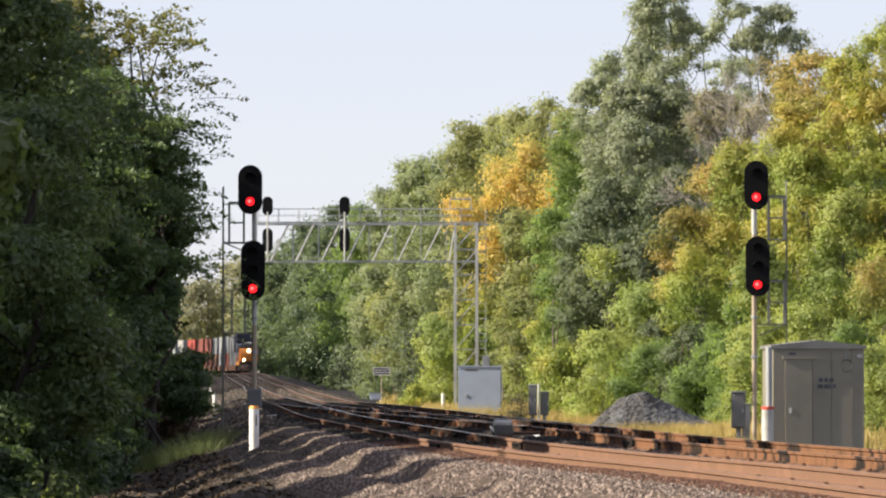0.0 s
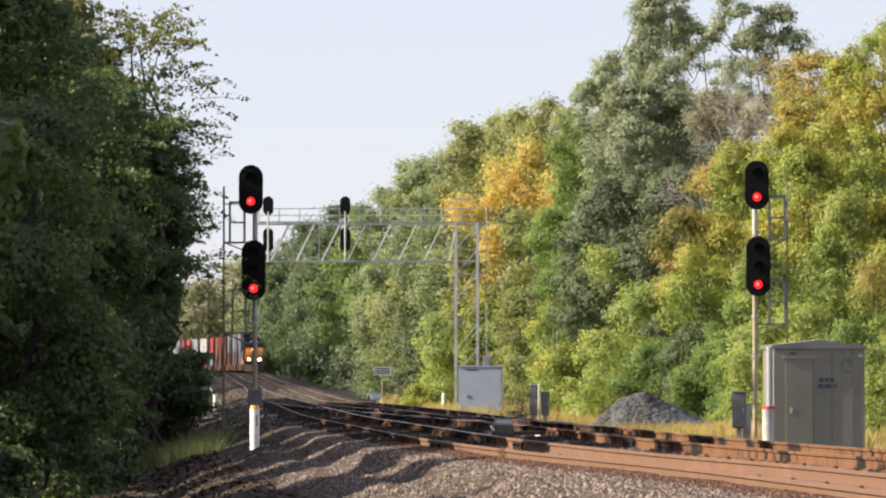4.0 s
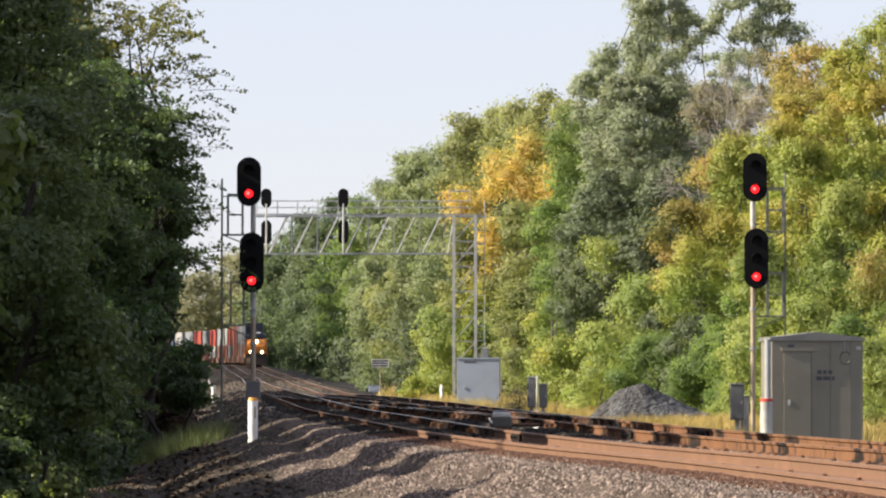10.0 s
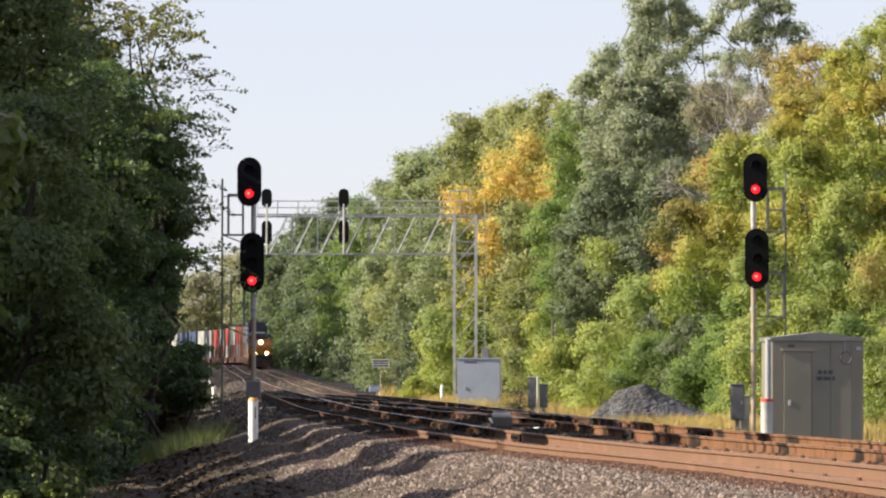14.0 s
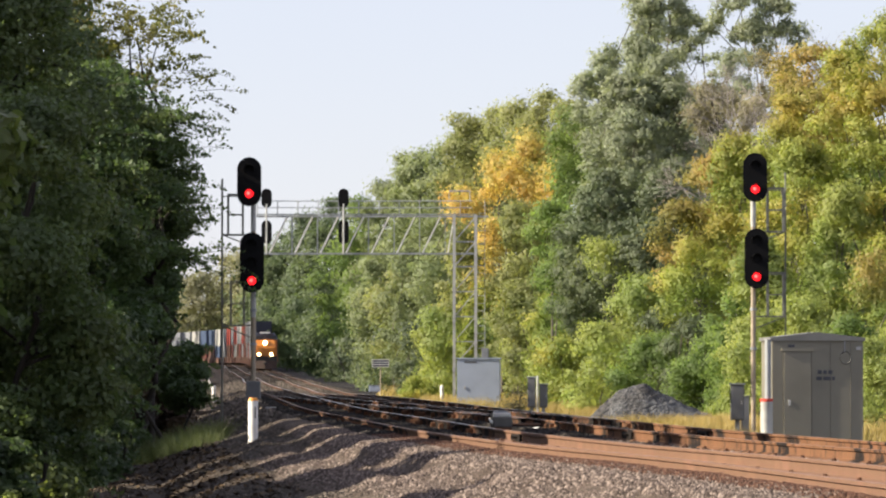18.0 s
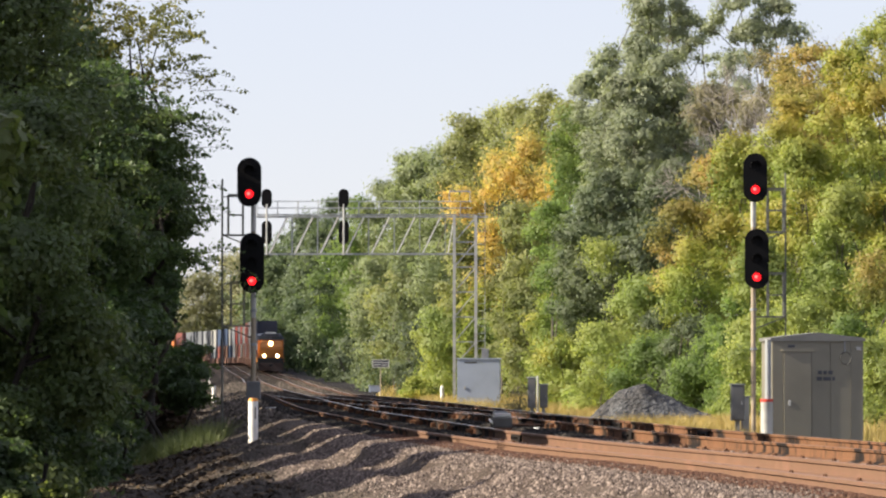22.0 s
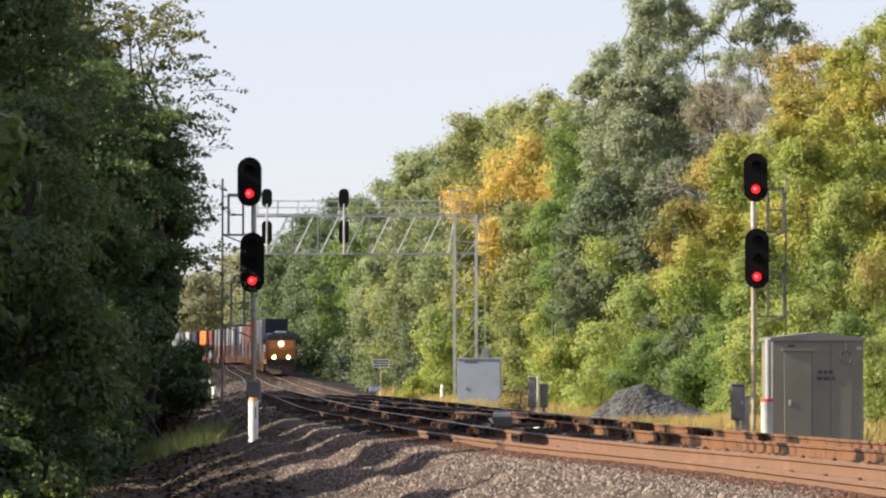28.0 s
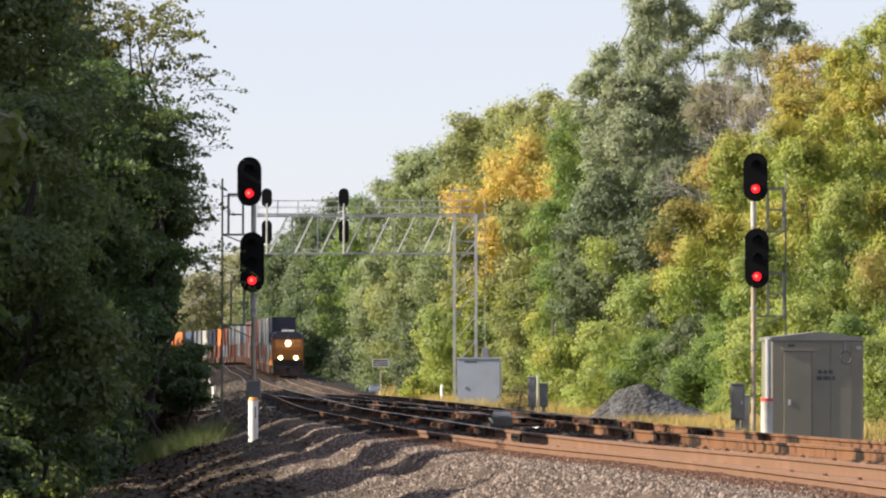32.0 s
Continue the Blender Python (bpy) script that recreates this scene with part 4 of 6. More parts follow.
for xx in (XT0 - 0.3, XT1 - 0.35):
    part("cage_post", bar((xx, 0.1, 11.15), (xx, 0.1, 11.75), 0.025, 6), M_galv, gb)
    part("cage_post", bar((xx, DY - 0.1, 11.15), (xx, DY - 0.1, 11.75), 0.025, 6), M_galv, gb)
for yy in (0.1, DY - 0.1):
    part("cage_rail", bar((XT0 - 0.3, yy, 11.75), (XT1 - 0.35, yy, 11.75), 0.025, 6), M_galv, gb)
part("walkway", box(XL, XT1, 0.15, DY - 0.15, ZT + 0.1, ZT + 0.15), M_galv, gb)
z = 0.5
while z < 10.5:
    part("rung", bar((XT1 + 0.12, 0.5, z), (XT1 + 0.55, 0.5, z), 0.02, 5), M_galv, gb)
    z += 0.45
part("ladder_stile", bar((XT1 + 0.55, 0.5, 0), (XT1 + 0.55, 0.5, 11.2), 0.025, 6), M_galv, gb)
for k, (xx, zc) in enumerate(((-10.62, 0.0), (-6.0, 0.0))):
    pm = part("signal_pole", bar((xx, -0.18, ZB - 0.05), (xx, -0.18, 10.95), 0.058, 10), M_alu, gb, "pale signal pole")
    part("upper_head", oval_plate(0.62, 1.14, -0.05, 0.02), M_black, pm, m=Matrix.Translation((xx, -0.08, 11.3)))
    part("lower_head", oval_plate(0.62, 1.42, -0.05, 0.02), M_black, pm, m=Matrix.Translation((xx, -0.02, 9.26)))
    for zz, hh in ((11.3, 0.8), (9.26, 1.1)):
        part("head_housing", box(xx - 0.16, xx + 0.16, 0.0, 0.28, zz - hh / 2, zz + hh / 2, 0.05), M_black, pm)

# ---- gravel pile ----
gv, gf = [], []
rngp = np.random.default_rng(5)
NP = 56
for i in range(NP):
    for j in range(NP):
        u, w = i / (NP - 1) * 2 - 1, j / (NP - 1) * 2 - 1
        rim = max(0.0, 1 - abs(w) ** 1.6)
        crest = 0.86 * (max(0.0, u + 1) / 0.6) ** 0.9 if u < -0.4 else 0.86 + 0.14 * (u + 0.4) / 0.3 if u < -0.1 else max(0.0, 1.0 - ((u + 0.1) / 1.1) ** 0.95)
        hgt = 1.56 * crest * rim
        hgt += 0.10 * noise.noise((u * 4, w * 4, 1)) + rngp.normal(0, 0.022)
        gv.append((u * (2.35 if u < -0.2 else 3.05) + (0.15 if u < -0.2 else 0.29), w * 2.0, hgt - 0.12))
for i in range(NP - 1):
    for j in range(NP - 1):
        gf.append((i * NP + j, (i + 1) * NP + j, (i + 1) * NP + j + 1, i * NP + j + 1))
gp2 = new("gravel_mound", mesh_from("gravel_mound", gv, gf, [M_pile]))
gp2.matrix_basis = Matrix.Translation((6.55, 166, -0.9))
tagged(gp2, "heap of grey crushed gravel in dry yellow grass", "gravel pile")


# ---- the wood along the far side ----
WOOD = {  # leaf colour, label, share of the lobes kept, limb weight
    "oak": ("grey", "tall dusty green oak in late-summer leaf behind the tracks", 1.0, 0.6),
    "airy": ("grey", "thin-crowned dusty green oak with sky showing through", 0.58, 0.55),
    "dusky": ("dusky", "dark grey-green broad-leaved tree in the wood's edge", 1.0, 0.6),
    "green": ("green", "green broad-leaved tree in the wood's edge", 1.0, 0.6),
    "fresh": ("fresh", "bright green young tree at the wood's edge", 1.0, 0.6),
    "poplar": ("olive", "slender olive-green tree rising behind the wood", 1.0, 0.6),
    "olive": ("olive", "olive-green broad-leaved tree in the wood", 1.0, 0.6),
    "willow": ("pale", "pale green willow with a rounded soft crown", 1.0, 0.6),
    "airwillow": ("pale", "thin pale green willow with ragged twigs", 0.5, 1.0),
    "amber": ("amber", "amber autumn tree among green ones", 0.85, 0.6),
    "yellow": ("yellow", "yellowing broad-leaved tree at the wood's edge", 1.0, 0.6),
    "rust": ("rust", "rust-tinged yellowing tree at the wood's edge", 0.95, 0.6),
    "far": ("far", "dark green broad-leaved tree in the far wood", 1.0, 0.5),
    "tan": ("tan", "hazy tan-leaved tree in the distance", 1.0, 0.5),
    "drab": ("drab", "thin grey-brown tree with withered leaves and bare twigs", 0.45, 0.8),
    # Understory shade is put into these trees by the dark leaf colour.
    "shade": ("dark", "dark green shaded tree at the wood's edge", 1.0, 0.5),
}


def wood(kind, x, y, top, r, foot, seed, name="tree", coarse=1.0):
    """A tree of the wood: an uneven crown, from foot to top, of many leafy clumps on limbs from one trunk."""
    colour, label, keep, weight = WOOD[kind]
    rng = np.random.default_rng(seed)
    zb = ground_z(x, y) - 0.1
    if name == "bush":
        label = "low brown dry bush at the grass edge" if kind == "drab" else "low leafy green bush in front of the wood"
    base = thing(name, label, name, Matrix.Translation((x, y, zb)), "woodland trees")
    z0, z1 = max(0.05, foot - zb), top - zb
    high = z1 - z0
    soft = kind in ("willow", "airwillow", "far", "tan", "shade")
    clump = y * (0.0016 if soft else 0.0013 if kind in ("oak", "airy", "dusky") else 0.0018)
    n = int(keep * min(300, max(30, (1.5 if soft else 1.2) * r * high / (clump * clump))))
    lobes = []
    for k in range(n):
        u = rng.uniform(0, 1) ** 0.9
        a = rng.uniform(0, 2 * math.pi)
        env = math.sqrt(max(0.0, 1 - ((u - 0.4) / 0.6) ** 2)) if u > 0.4 else 0.8 + 0.2 * math.sqrt(u / 0.4)
        env *= 1 + 0.5 * noise.noise((math.cos(a) * 1.6, u * high / r * 1.1, seed * 3.7 + math.sin(a) * 1.6))
        rl = clump * rng.uniform(0.55, 1.4)
        rad = r * env * math.sqrt(rng.uniform(0.12, 1.15))
        lobes.append((rad * math.cos(a), rad * math.sin(a), z0 + min(u * high, high - rl * 0.5), rl, rng.uniform(0.5, 0.9)))
    size = y * 0.00043 * coarse
    count = int((2.5 if keep > 0.6 else 2.3) * 2 * r * high / (0.35 * size * size))
    lb = np.array(lobes)
    pick = rng.choice(n, count, p=lb[:, 3] ** 2 / np.sum(lb[:, 3] ** 2))
    d = rng.normal(0, 1, (count, 3))
    d[:, 2] *= lb[pick, 4]
    p = lb[pick, :3] + d * lb[pick, 3:4] * 0.68
    p[:, 2] = np.maximum(p[:, 2], 0.05)
    out = np.stack([p[:, 0], p[:, 1], 0.5 * (p[:, 2] - (z0 + z1) / 2)], axis=1)
    out /= np.linalg.norm(out, axis=1)[:, None] + 1e-6
    quads = leaf_quads(p, 0.6 * d + 0.5 * out + np.array((0, 0, 0.3)), size, rng, 1.5, True, 0.45)
    part("crown", quads_mesh("crown", quads, LEAF[colour]), None, base)
    lean = (rng.normal(0, 0.3), rng.normal(0, 0.3), z0 + 0.75 * high)
    bm = bmesh.new()
    limb(bm, (0, 0, -0.2), lean, 0.018 + 0.0035 * z1, 0.02, rng, 5, 8)
    part("trunk", bm, M_greybark, base)
    bm = bmesh.new()
    for c in lobes[::7 if keep > 0.6 else 4]:
        limb(bm, (0, 0, max(0.4, min(lean[2] * 0.92, c[2] - 0.25 * high - 0.4 * abs(c[0])))), c[:3], 0.0035 * weight * z1, 0.01, rng, 3, 4)
    part("branchwork", bm, M_greybark, base)["kind"] = "stuff"
    return base


wood("oak", 7.66, 248, 15.7, 1.27, 12.1, 520)
wood("oak", 8.82, 245, 15.3, 1.25, 11.5, 521)
wood("oak", 9.97, 250, 20.0, 1.11, 15.3, 500)
wood("airy", 11.31, 252, 20.2, 1.23, 17.4, 501)
wood("oak", 9.35, 249, 17.4, 0.94, 13.6, 502)
wood("oak", 10.65, 247, 16.3, 1.26, 12.5, 503)
wood("airy", 8.06, 250, 16.9, 0.94, 13.9, 504)
wood("airy", 12.36, 254, 19.0, 0.73, 16.4, 505)
wood("airy", 14.68, 256, 20.5, 1.31, 17.8, 506)
wood("airy", 16.62, 257, 19.8, 1.31, 17.6, 507)
wood("airy", 15.47, 255, 18.5, 1.13, 16.8, 508)
wood("airy", 17.75, 256, 18.5, 0.57, 17.4, 509)
wood("airy", 13.69, 246, 16.6, 1.15, 13.4, 510)
wood("airy", 10.79, 255, 19.0, 1.42, 16.1, 511)
wood("oak", 10.00, 246, 15.2, 2.87, 9.4, 106)
wood("oak", 11.92, 249, 14.9, 1.66, 9.7, 107)
wood("drab", 15.00, 236, 15.7, 1.84, 10.9, 109)
wood("drab", 12.96, 240, 14.4, 1.33, 10.7, 110)
wood("rust", 15.22, 226, 15.0, 0.50, 12.9, 111)
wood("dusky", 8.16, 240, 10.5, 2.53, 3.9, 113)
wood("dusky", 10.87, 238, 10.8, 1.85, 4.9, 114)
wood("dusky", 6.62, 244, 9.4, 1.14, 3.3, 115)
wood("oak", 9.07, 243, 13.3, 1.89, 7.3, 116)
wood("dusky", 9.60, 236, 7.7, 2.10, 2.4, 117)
wood("green", 6.93, 270, 14.9, 1.26, 10.6, 118)
wood("green", 8.27, 262, 13.6, 1.11, 11.3, 119)
wood("green", 5.56, 262, 9.9, 0.99, 5.3, 120)
wood("fresh", 7.45, 236, 7.0, 0.79, 5.3, 121)
wood("green", 6.19, 258, 7.4, 1.03, 3.7, 122)
wood("poplar", 1.38, 345, 18.3, 1.53, 13.4, 123)
wood("poplar", 3.48, 340, 18.5, 0.91, 13.6, 124)
wood("poplar", 4.78, 336, 18.7, 1.12, 13.5, 125)
wood("poplar", 6.75, 330, 18.9, 1.47, 12.9, 126)
wood("poplar", 7.97, 326, 18.2, 0.94, 12.7, 127)
wood("poplar", 5.75, 332, 17.6, 1.33, 13.0, 128)
wood("poplar", 2.57, 350, 18.1, 1.17, 13.6, 129)
wood("willow", 1.16, 372, 18.0, 3.22, 7.8, 130)
wood("willow", -1.77, 380, 17.3, 2.32, 7.9, 131)
wood("willow", 3.14, 362, 16.8, 1.81, 10.4, 132)
wood("airwillow", -3.02, 388, 17.4, 1.38, 12.0, 133)
wood("willow", -4.74, 410, 16.1, 2.10, 6.2, 134)
wood("green", -6.94, 440, 16.7, 1.76, 5.6, 135)
wood("far", -12.07, 560, 19.8, 2.86, 4.4, 136)
wood("far", -17.53, 660, 20.9, 3.37, 2.0, 137)
wood("far", -23.48, 760, 21.8, 3.21, 2.2, 138)
wood("far", -29.24, 860, 22.2, 3.25, 1.4, 139)
wood("tan", -38.00, 1000, 24.8, 5.00, 2.6, 140)
wood("tan", -44.22, 1050, 24.6, 4.67, 2.6, 141)
wood("tan", -48.14, 1010, 21.2, 4.71, 2.6, 142)
wood("tan", -56.64, 1080, 20.4, 4.80, 2.7, 143)
wood("tan", -63.96, 1120, 20.4, 5.23, 2.7, 144)
wood("far", -40.69, 1020, 16.2, 4.53, 2.6, 145)
wood("tan", -49.99, 1100, 14.3, 4.89, 2.7, 146)
wood("tan", -58.01, 1150, 13.0, 4.60, 2.8, 147)
wood("green", -9.20, 455, 11.9, 2.22, 3.7, 148)
wood("far", -17.00, 640, 14.4, 3.20, 1.3, 149)
wood("far", -25.24, 800, 15.9, 3.38, 1.4, 150)
wood("far", -34.35, 960, 20.6, 3.84, 2.0, 151)
wood("willow", -5.0, 388, 10.0, 1.6, -0.6, 152)
wood("dusky", -6.2, 405, 7.3, 1.45, -0.8, 153)
wood("far", -3.93, 376, 4.9, 1.42, -1.1, 154)
wood("far", -13.47, 580, 8.3, 2.90, 0.6, 155)
wood("willow", -2.42, 352, 9.5, 1.80, 0.8, 156)
wood("willow", -0.46, 342, 9.3, 1.60, 1.5, 157)
wood("dusky", -1.94, 336, 3.8, 1.49, -0.7, 158)
wood("fresh", -0.28, 318, 4.9, 1.27, -1.0, 159)
wood("olive", -3.42, 366, 8.1, 1.63, 1.6, 160)
wood("far", -10.05, 520, 4.7, 1.73, 0.7, 161)
wood("dusky", -9.2, 470, 3.0, 1.4, -0.6, 162)
wood("dusky", -5.60, 405, 1.8, 1.3, -0.8, 163)
wood("shade", -13.00, 560, 4.7, 2.49, 0.1, 164)
wood("shade", -8.75, 505, 4.1, 1.68, 0.2, 165)
wood("shade", -15.93, 640, 4.8, 2.42, 0.0, 166)
wood("shade", -12.27, 600, 3.8, 2.00, -0.2, 167)
wood("shade", -19.47, 690, 5.1, 2.61, 0.2, 168)
wood("shade", -27.44, 840, 6.0, 3.17, 0.9, 169)
wood("amber", 3.56, 314, 14.4, 1.12, 11.5, 170)
wood("amber", 5.48, 312, 15.4, 1.59, 10.7, 171)
wood("amber", 6.84, 308, 13.5, 0.96, 11.4, 172)
wood("amber", 1.31, 327, 12.8, 1.53, 10.8, 173)
wood("amber", 3.15, 322, 10.6, 0.72, 4.9, 174)
wood("amber", 2.41, 328, 9.2, 0.73, 5.5, 175)
wood("olive", 4.45, 306, 10.9, 1.63, 5.2, 176)
wood("olive", 4.67, 296, 6.3, 1.91, -0.9, 177)
wood("yellow", 2.76, 319, 6.6, 1.49, -1.0, 178)
wood("yellow", 6.44, 284, 5.9, 1.77, -0.8, 179)
wood("olive", 1.30, 326, 10.2, 1.45, -0.7, 180)
wood("yellow", 0.59, 330, 5.9, 1.10, -0.9, 181)
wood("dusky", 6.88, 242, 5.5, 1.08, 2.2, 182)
wood("fresh", 8.94, 226, 5.1, 1.96, -0.5, 183)
wood("fresh", 6.52, 214, 2.9, 1.43, -0.7, 184)
wood("yellow", 5.76, 240, 2.5, 1.33, -0.7, 185)
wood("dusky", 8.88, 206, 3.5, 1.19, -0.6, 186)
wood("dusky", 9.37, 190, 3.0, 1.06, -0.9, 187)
wood("rust", 10.84, 200, 9.7, 1.33, 5.3, 188)
wood("rust", 9.26, 198, 7.5, 0.92, 4.2, 189)
wood("yellow", 9.66, 194, 5.9, 1.34, 2.7, 190)
wood("yellow", 11.63, 196, 10.1, 1.31, 4.4, 191)
wood("yellow", 13.00, 190, 11.1, 1.31, 5.3, 192)
wood("rust", 14.05, 194, 13.4, 0.99, 9.4, 193)
wood("rust", 14.31, 190, 11.6, 0.84, 8.5, 194)
wood("yellow", 14.84, 186, 13.1, 1.28, 5.8, 195)
wood("yellow", 15.99, 184, 13.8, 1.19, 5.8, 196)
wood("yellow", 13.00, 184, 9.3, 1.19, 2.5, 197)
wood("fresh", 14.12, 180, 7.5, 1.24, 1.3, 198)
wood("yellow", 15.27, 176, 5.6, 1.02, -0.3, 199)
wood("rust", 14.63, 173, 5.1, 0.58, 3.4, 200)
wood("fresh", 11.32, 180, 5.7, 1.16, -0.5, 201)
wood("green", 10.43, 182, 3.7, 1.05, -0.8, 202)
wood("fresh", 11.92, 170, 3.5, 0.98, -0.8, 203)
wood("green", 13.21, 166, 2.7, 0.92, -0.9, 204)
wood("fresh", 12.77, 150, 1.9, 0.70, -0.9, 205)
wood("fresh", 14.14, 156, 2.6, 0.87, -1.0, 206)
wood("yellow", 16.72, 180, 8.1, 1.20, -0.3, 207)
wood("green", 9.88, 186, 2.9, 0.83, -0.9, 208)
wood("fresh", 2.00, 322, 3.3, 1.80, -1.0, 300, "bush")
wood("yellow", 0.22, 326, 3.0, 1.56, -1.0, 301, "bush")
wood("fresh", 5.20, 300, 3.1, 2.00, -1.0, 302, "bush")
wood("fresh", 5.94, 242, 2.5, 1.60, -1.0, 303, "bush")
wood("fresh", 7.17, 218, 2.5, 1.70, -1.0, 304, "bush")
wood("green", 8.47, 200, 2.4, 1.60, -1.0, 305, "bush")
wood("green", 9.63, 186, 2.2, 1.36, -1.0, 306, "bush")
wood("fresh", 10.43, 172, 2.6, 1.38, -1.0, 307, "bush")
wood("drab", 2.95, 205, 0.3, 0.26, -1.0, 320, "bush")
wood("far", -7.00, 480, 12.7, 3.45, -0.5, 400, coarse=2.1)
wood("willow", -2.6, 425, 14.6, 2.3, -0.5, 401, coarse=2.1)
wood("willow", 0.04, 395, 16.5, 2.90, -0.5, 402, coarse=2.1)
wood("olive", 3.55, 372, 17.2, 2.73, -0.5, 403, coarse=2.1)
wood("olive", 6.46, 350, 16.9, 2.57, -0.5, 404, coarse=2.1)
wood("green", 8.34, 305, 14.3, 2.24, -0.5, 405, coarse=2.1)
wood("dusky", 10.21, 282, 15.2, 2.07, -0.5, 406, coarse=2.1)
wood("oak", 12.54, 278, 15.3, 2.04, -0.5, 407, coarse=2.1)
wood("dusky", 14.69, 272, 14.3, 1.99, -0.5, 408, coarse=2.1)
wood("green", 9.4, 246, 8.6, 2.3, -0.5, 413, coarse=2.1)
wood("olive", 5.9, 320, 10.2, 2.6, -0.5, 414, coarse=2.1)
wood("green", 17.2, 196, 9.6, 1.6, -0.5, 415, coarse=2.1)
wood("green", 15.9, 200, 9.2, 1.6, -0.5, 416, coarse=2.1)
wood("yellow", 13.84, 222, 10.5, 1.63, -0.5, 409, coarse=2.1)
wood("yellow", 15.46, 217, 11.6, 1.59, -0.5, 410, coarse=2.1)
wood("yellow", 16.98, 212, 12.9, 1.55, -0.5, 411, coarse=2.1)
wood("yellow", 18.63, 208, 13.6, 1.53, -0.5, 412, coarse=2.1)


# bare grey branches in the wood
def dead_tree(x, y, h, seed, label):
    rng = np.random.default_rng(seed)
    base = thing("dead_tree", label, "tree", Matrix.Translation((x, y, ground_z(x, y) - 0.1)), "bare trees")
    part("trunk", bar((0, 0, 0), (0, 0, h * 0.7), 0.10, 8, 0.06), M_dead, base)
    bm = bmesh.new()

    def grow(p, d, ln, r, depth):
        q = p + d * ln
        add_bar(bm, p, q, r, 5 if depth > 2 else 3, r * 0.65)
        if depth:
            for k in range(3 if depth < 5 else 2):
                nd = (d + Vector(rng.normal(0, 0.55, 3)) + Vector((0, 0, 0.12))).normalized()
                grow(q, nd, ln * rng.uniform(0.6, 0.85), r * 0.62, depth - 1)
    for k in range(6):
        a = rng.uniform(0, 6.28)
        grow(Vector((0, 0, h * (0.5 + 0.035 * k))), Vector((math.cos(a) * 0.6, math.sin(a) * 0.6, 0.8)).normalized(), h * 0.12, 0.05, 5)
    part("branchwork", bm, M_dead, base, "bare pale branches")
    return base


dead_tree(13.3, 229, 14.2, 1, "bare grey dead tree among yellowing ones")
dead_tree(14.7, 231, 15.8, 2, "bare grey dead tree among yellowing ones")
dead_tree(16.3, 228, 17.0, 3, "bare grey dead tree among yellowing ones")


# ---- the dark trees beside the near track ----
SHADE = "dense dark green tree leaning over the ballast edge"
NEAR = "trees beside the near track"
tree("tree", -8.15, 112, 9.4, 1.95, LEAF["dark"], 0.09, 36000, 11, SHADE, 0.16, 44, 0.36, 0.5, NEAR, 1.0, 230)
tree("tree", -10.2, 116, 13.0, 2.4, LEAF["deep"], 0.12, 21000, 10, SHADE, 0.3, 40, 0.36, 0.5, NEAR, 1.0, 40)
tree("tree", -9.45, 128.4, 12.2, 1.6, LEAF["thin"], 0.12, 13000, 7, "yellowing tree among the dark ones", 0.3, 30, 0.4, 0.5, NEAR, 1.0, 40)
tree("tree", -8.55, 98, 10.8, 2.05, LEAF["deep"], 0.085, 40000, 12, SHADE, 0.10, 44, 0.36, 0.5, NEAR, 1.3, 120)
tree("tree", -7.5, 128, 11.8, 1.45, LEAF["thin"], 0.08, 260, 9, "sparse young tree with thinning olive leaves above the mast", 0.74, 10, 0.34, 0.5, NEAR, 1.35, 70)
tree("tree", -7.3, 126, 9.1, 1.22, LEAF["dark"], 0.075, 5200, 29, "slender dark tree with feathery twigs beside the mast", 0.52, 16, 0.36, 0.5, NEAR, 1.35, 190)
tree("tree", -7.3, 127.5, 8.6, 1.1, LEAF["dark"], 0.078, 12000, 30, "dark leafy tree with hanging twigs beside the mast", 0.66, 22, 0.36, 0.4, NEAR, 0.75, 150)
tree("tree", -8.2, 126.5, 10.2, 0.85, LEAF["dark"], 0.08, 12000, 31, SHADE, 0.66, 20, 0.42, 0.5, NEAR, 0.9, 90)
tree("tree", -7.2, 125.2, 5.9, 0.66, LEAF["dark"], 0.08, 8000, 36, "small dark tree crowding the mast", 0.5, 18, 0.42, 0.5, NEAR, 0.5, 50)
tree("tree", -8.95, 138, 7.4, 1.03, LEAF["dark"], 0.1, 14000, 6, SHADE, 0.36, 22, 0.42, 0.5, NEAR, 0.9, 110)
# Added almost out of view to shade the ballast.
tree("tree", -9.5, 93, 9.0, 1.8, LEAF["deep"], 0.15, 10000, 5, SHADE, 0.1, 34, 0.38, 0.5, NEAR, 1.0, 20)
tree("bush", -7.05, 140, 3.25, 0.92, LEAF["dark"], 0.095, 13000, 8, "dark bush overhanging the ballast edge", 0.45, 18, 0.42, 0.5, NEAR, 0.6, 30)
# Added out of view to shade the foot of the next tree.
tree("bush", -9.0, 87.6, 4.2, 1.1, LEAF["dark"], 0.16, 5000, 33, "unseen dark bush shading the tree beside it", 0.02, 26, 0.4, 0.5, NEAR)
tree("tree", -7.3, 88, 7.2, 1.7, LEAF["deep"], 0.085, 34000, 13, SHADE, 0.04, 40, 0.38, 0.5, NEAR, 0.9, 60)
# The next seven, off view or hidden, are added to shade the ballast.
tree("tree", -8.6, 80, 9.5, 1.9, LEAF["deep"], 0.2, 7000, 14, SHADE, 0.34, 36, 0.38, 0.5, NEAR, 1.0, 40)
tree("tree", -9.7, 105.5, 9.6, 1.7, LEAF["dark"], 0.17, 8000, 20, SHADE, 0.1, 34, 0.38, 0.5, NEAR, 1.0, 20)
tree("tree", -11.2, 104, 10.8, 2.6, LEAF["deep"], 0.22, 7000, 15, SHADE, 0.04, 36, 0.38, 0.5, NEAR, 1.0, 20)
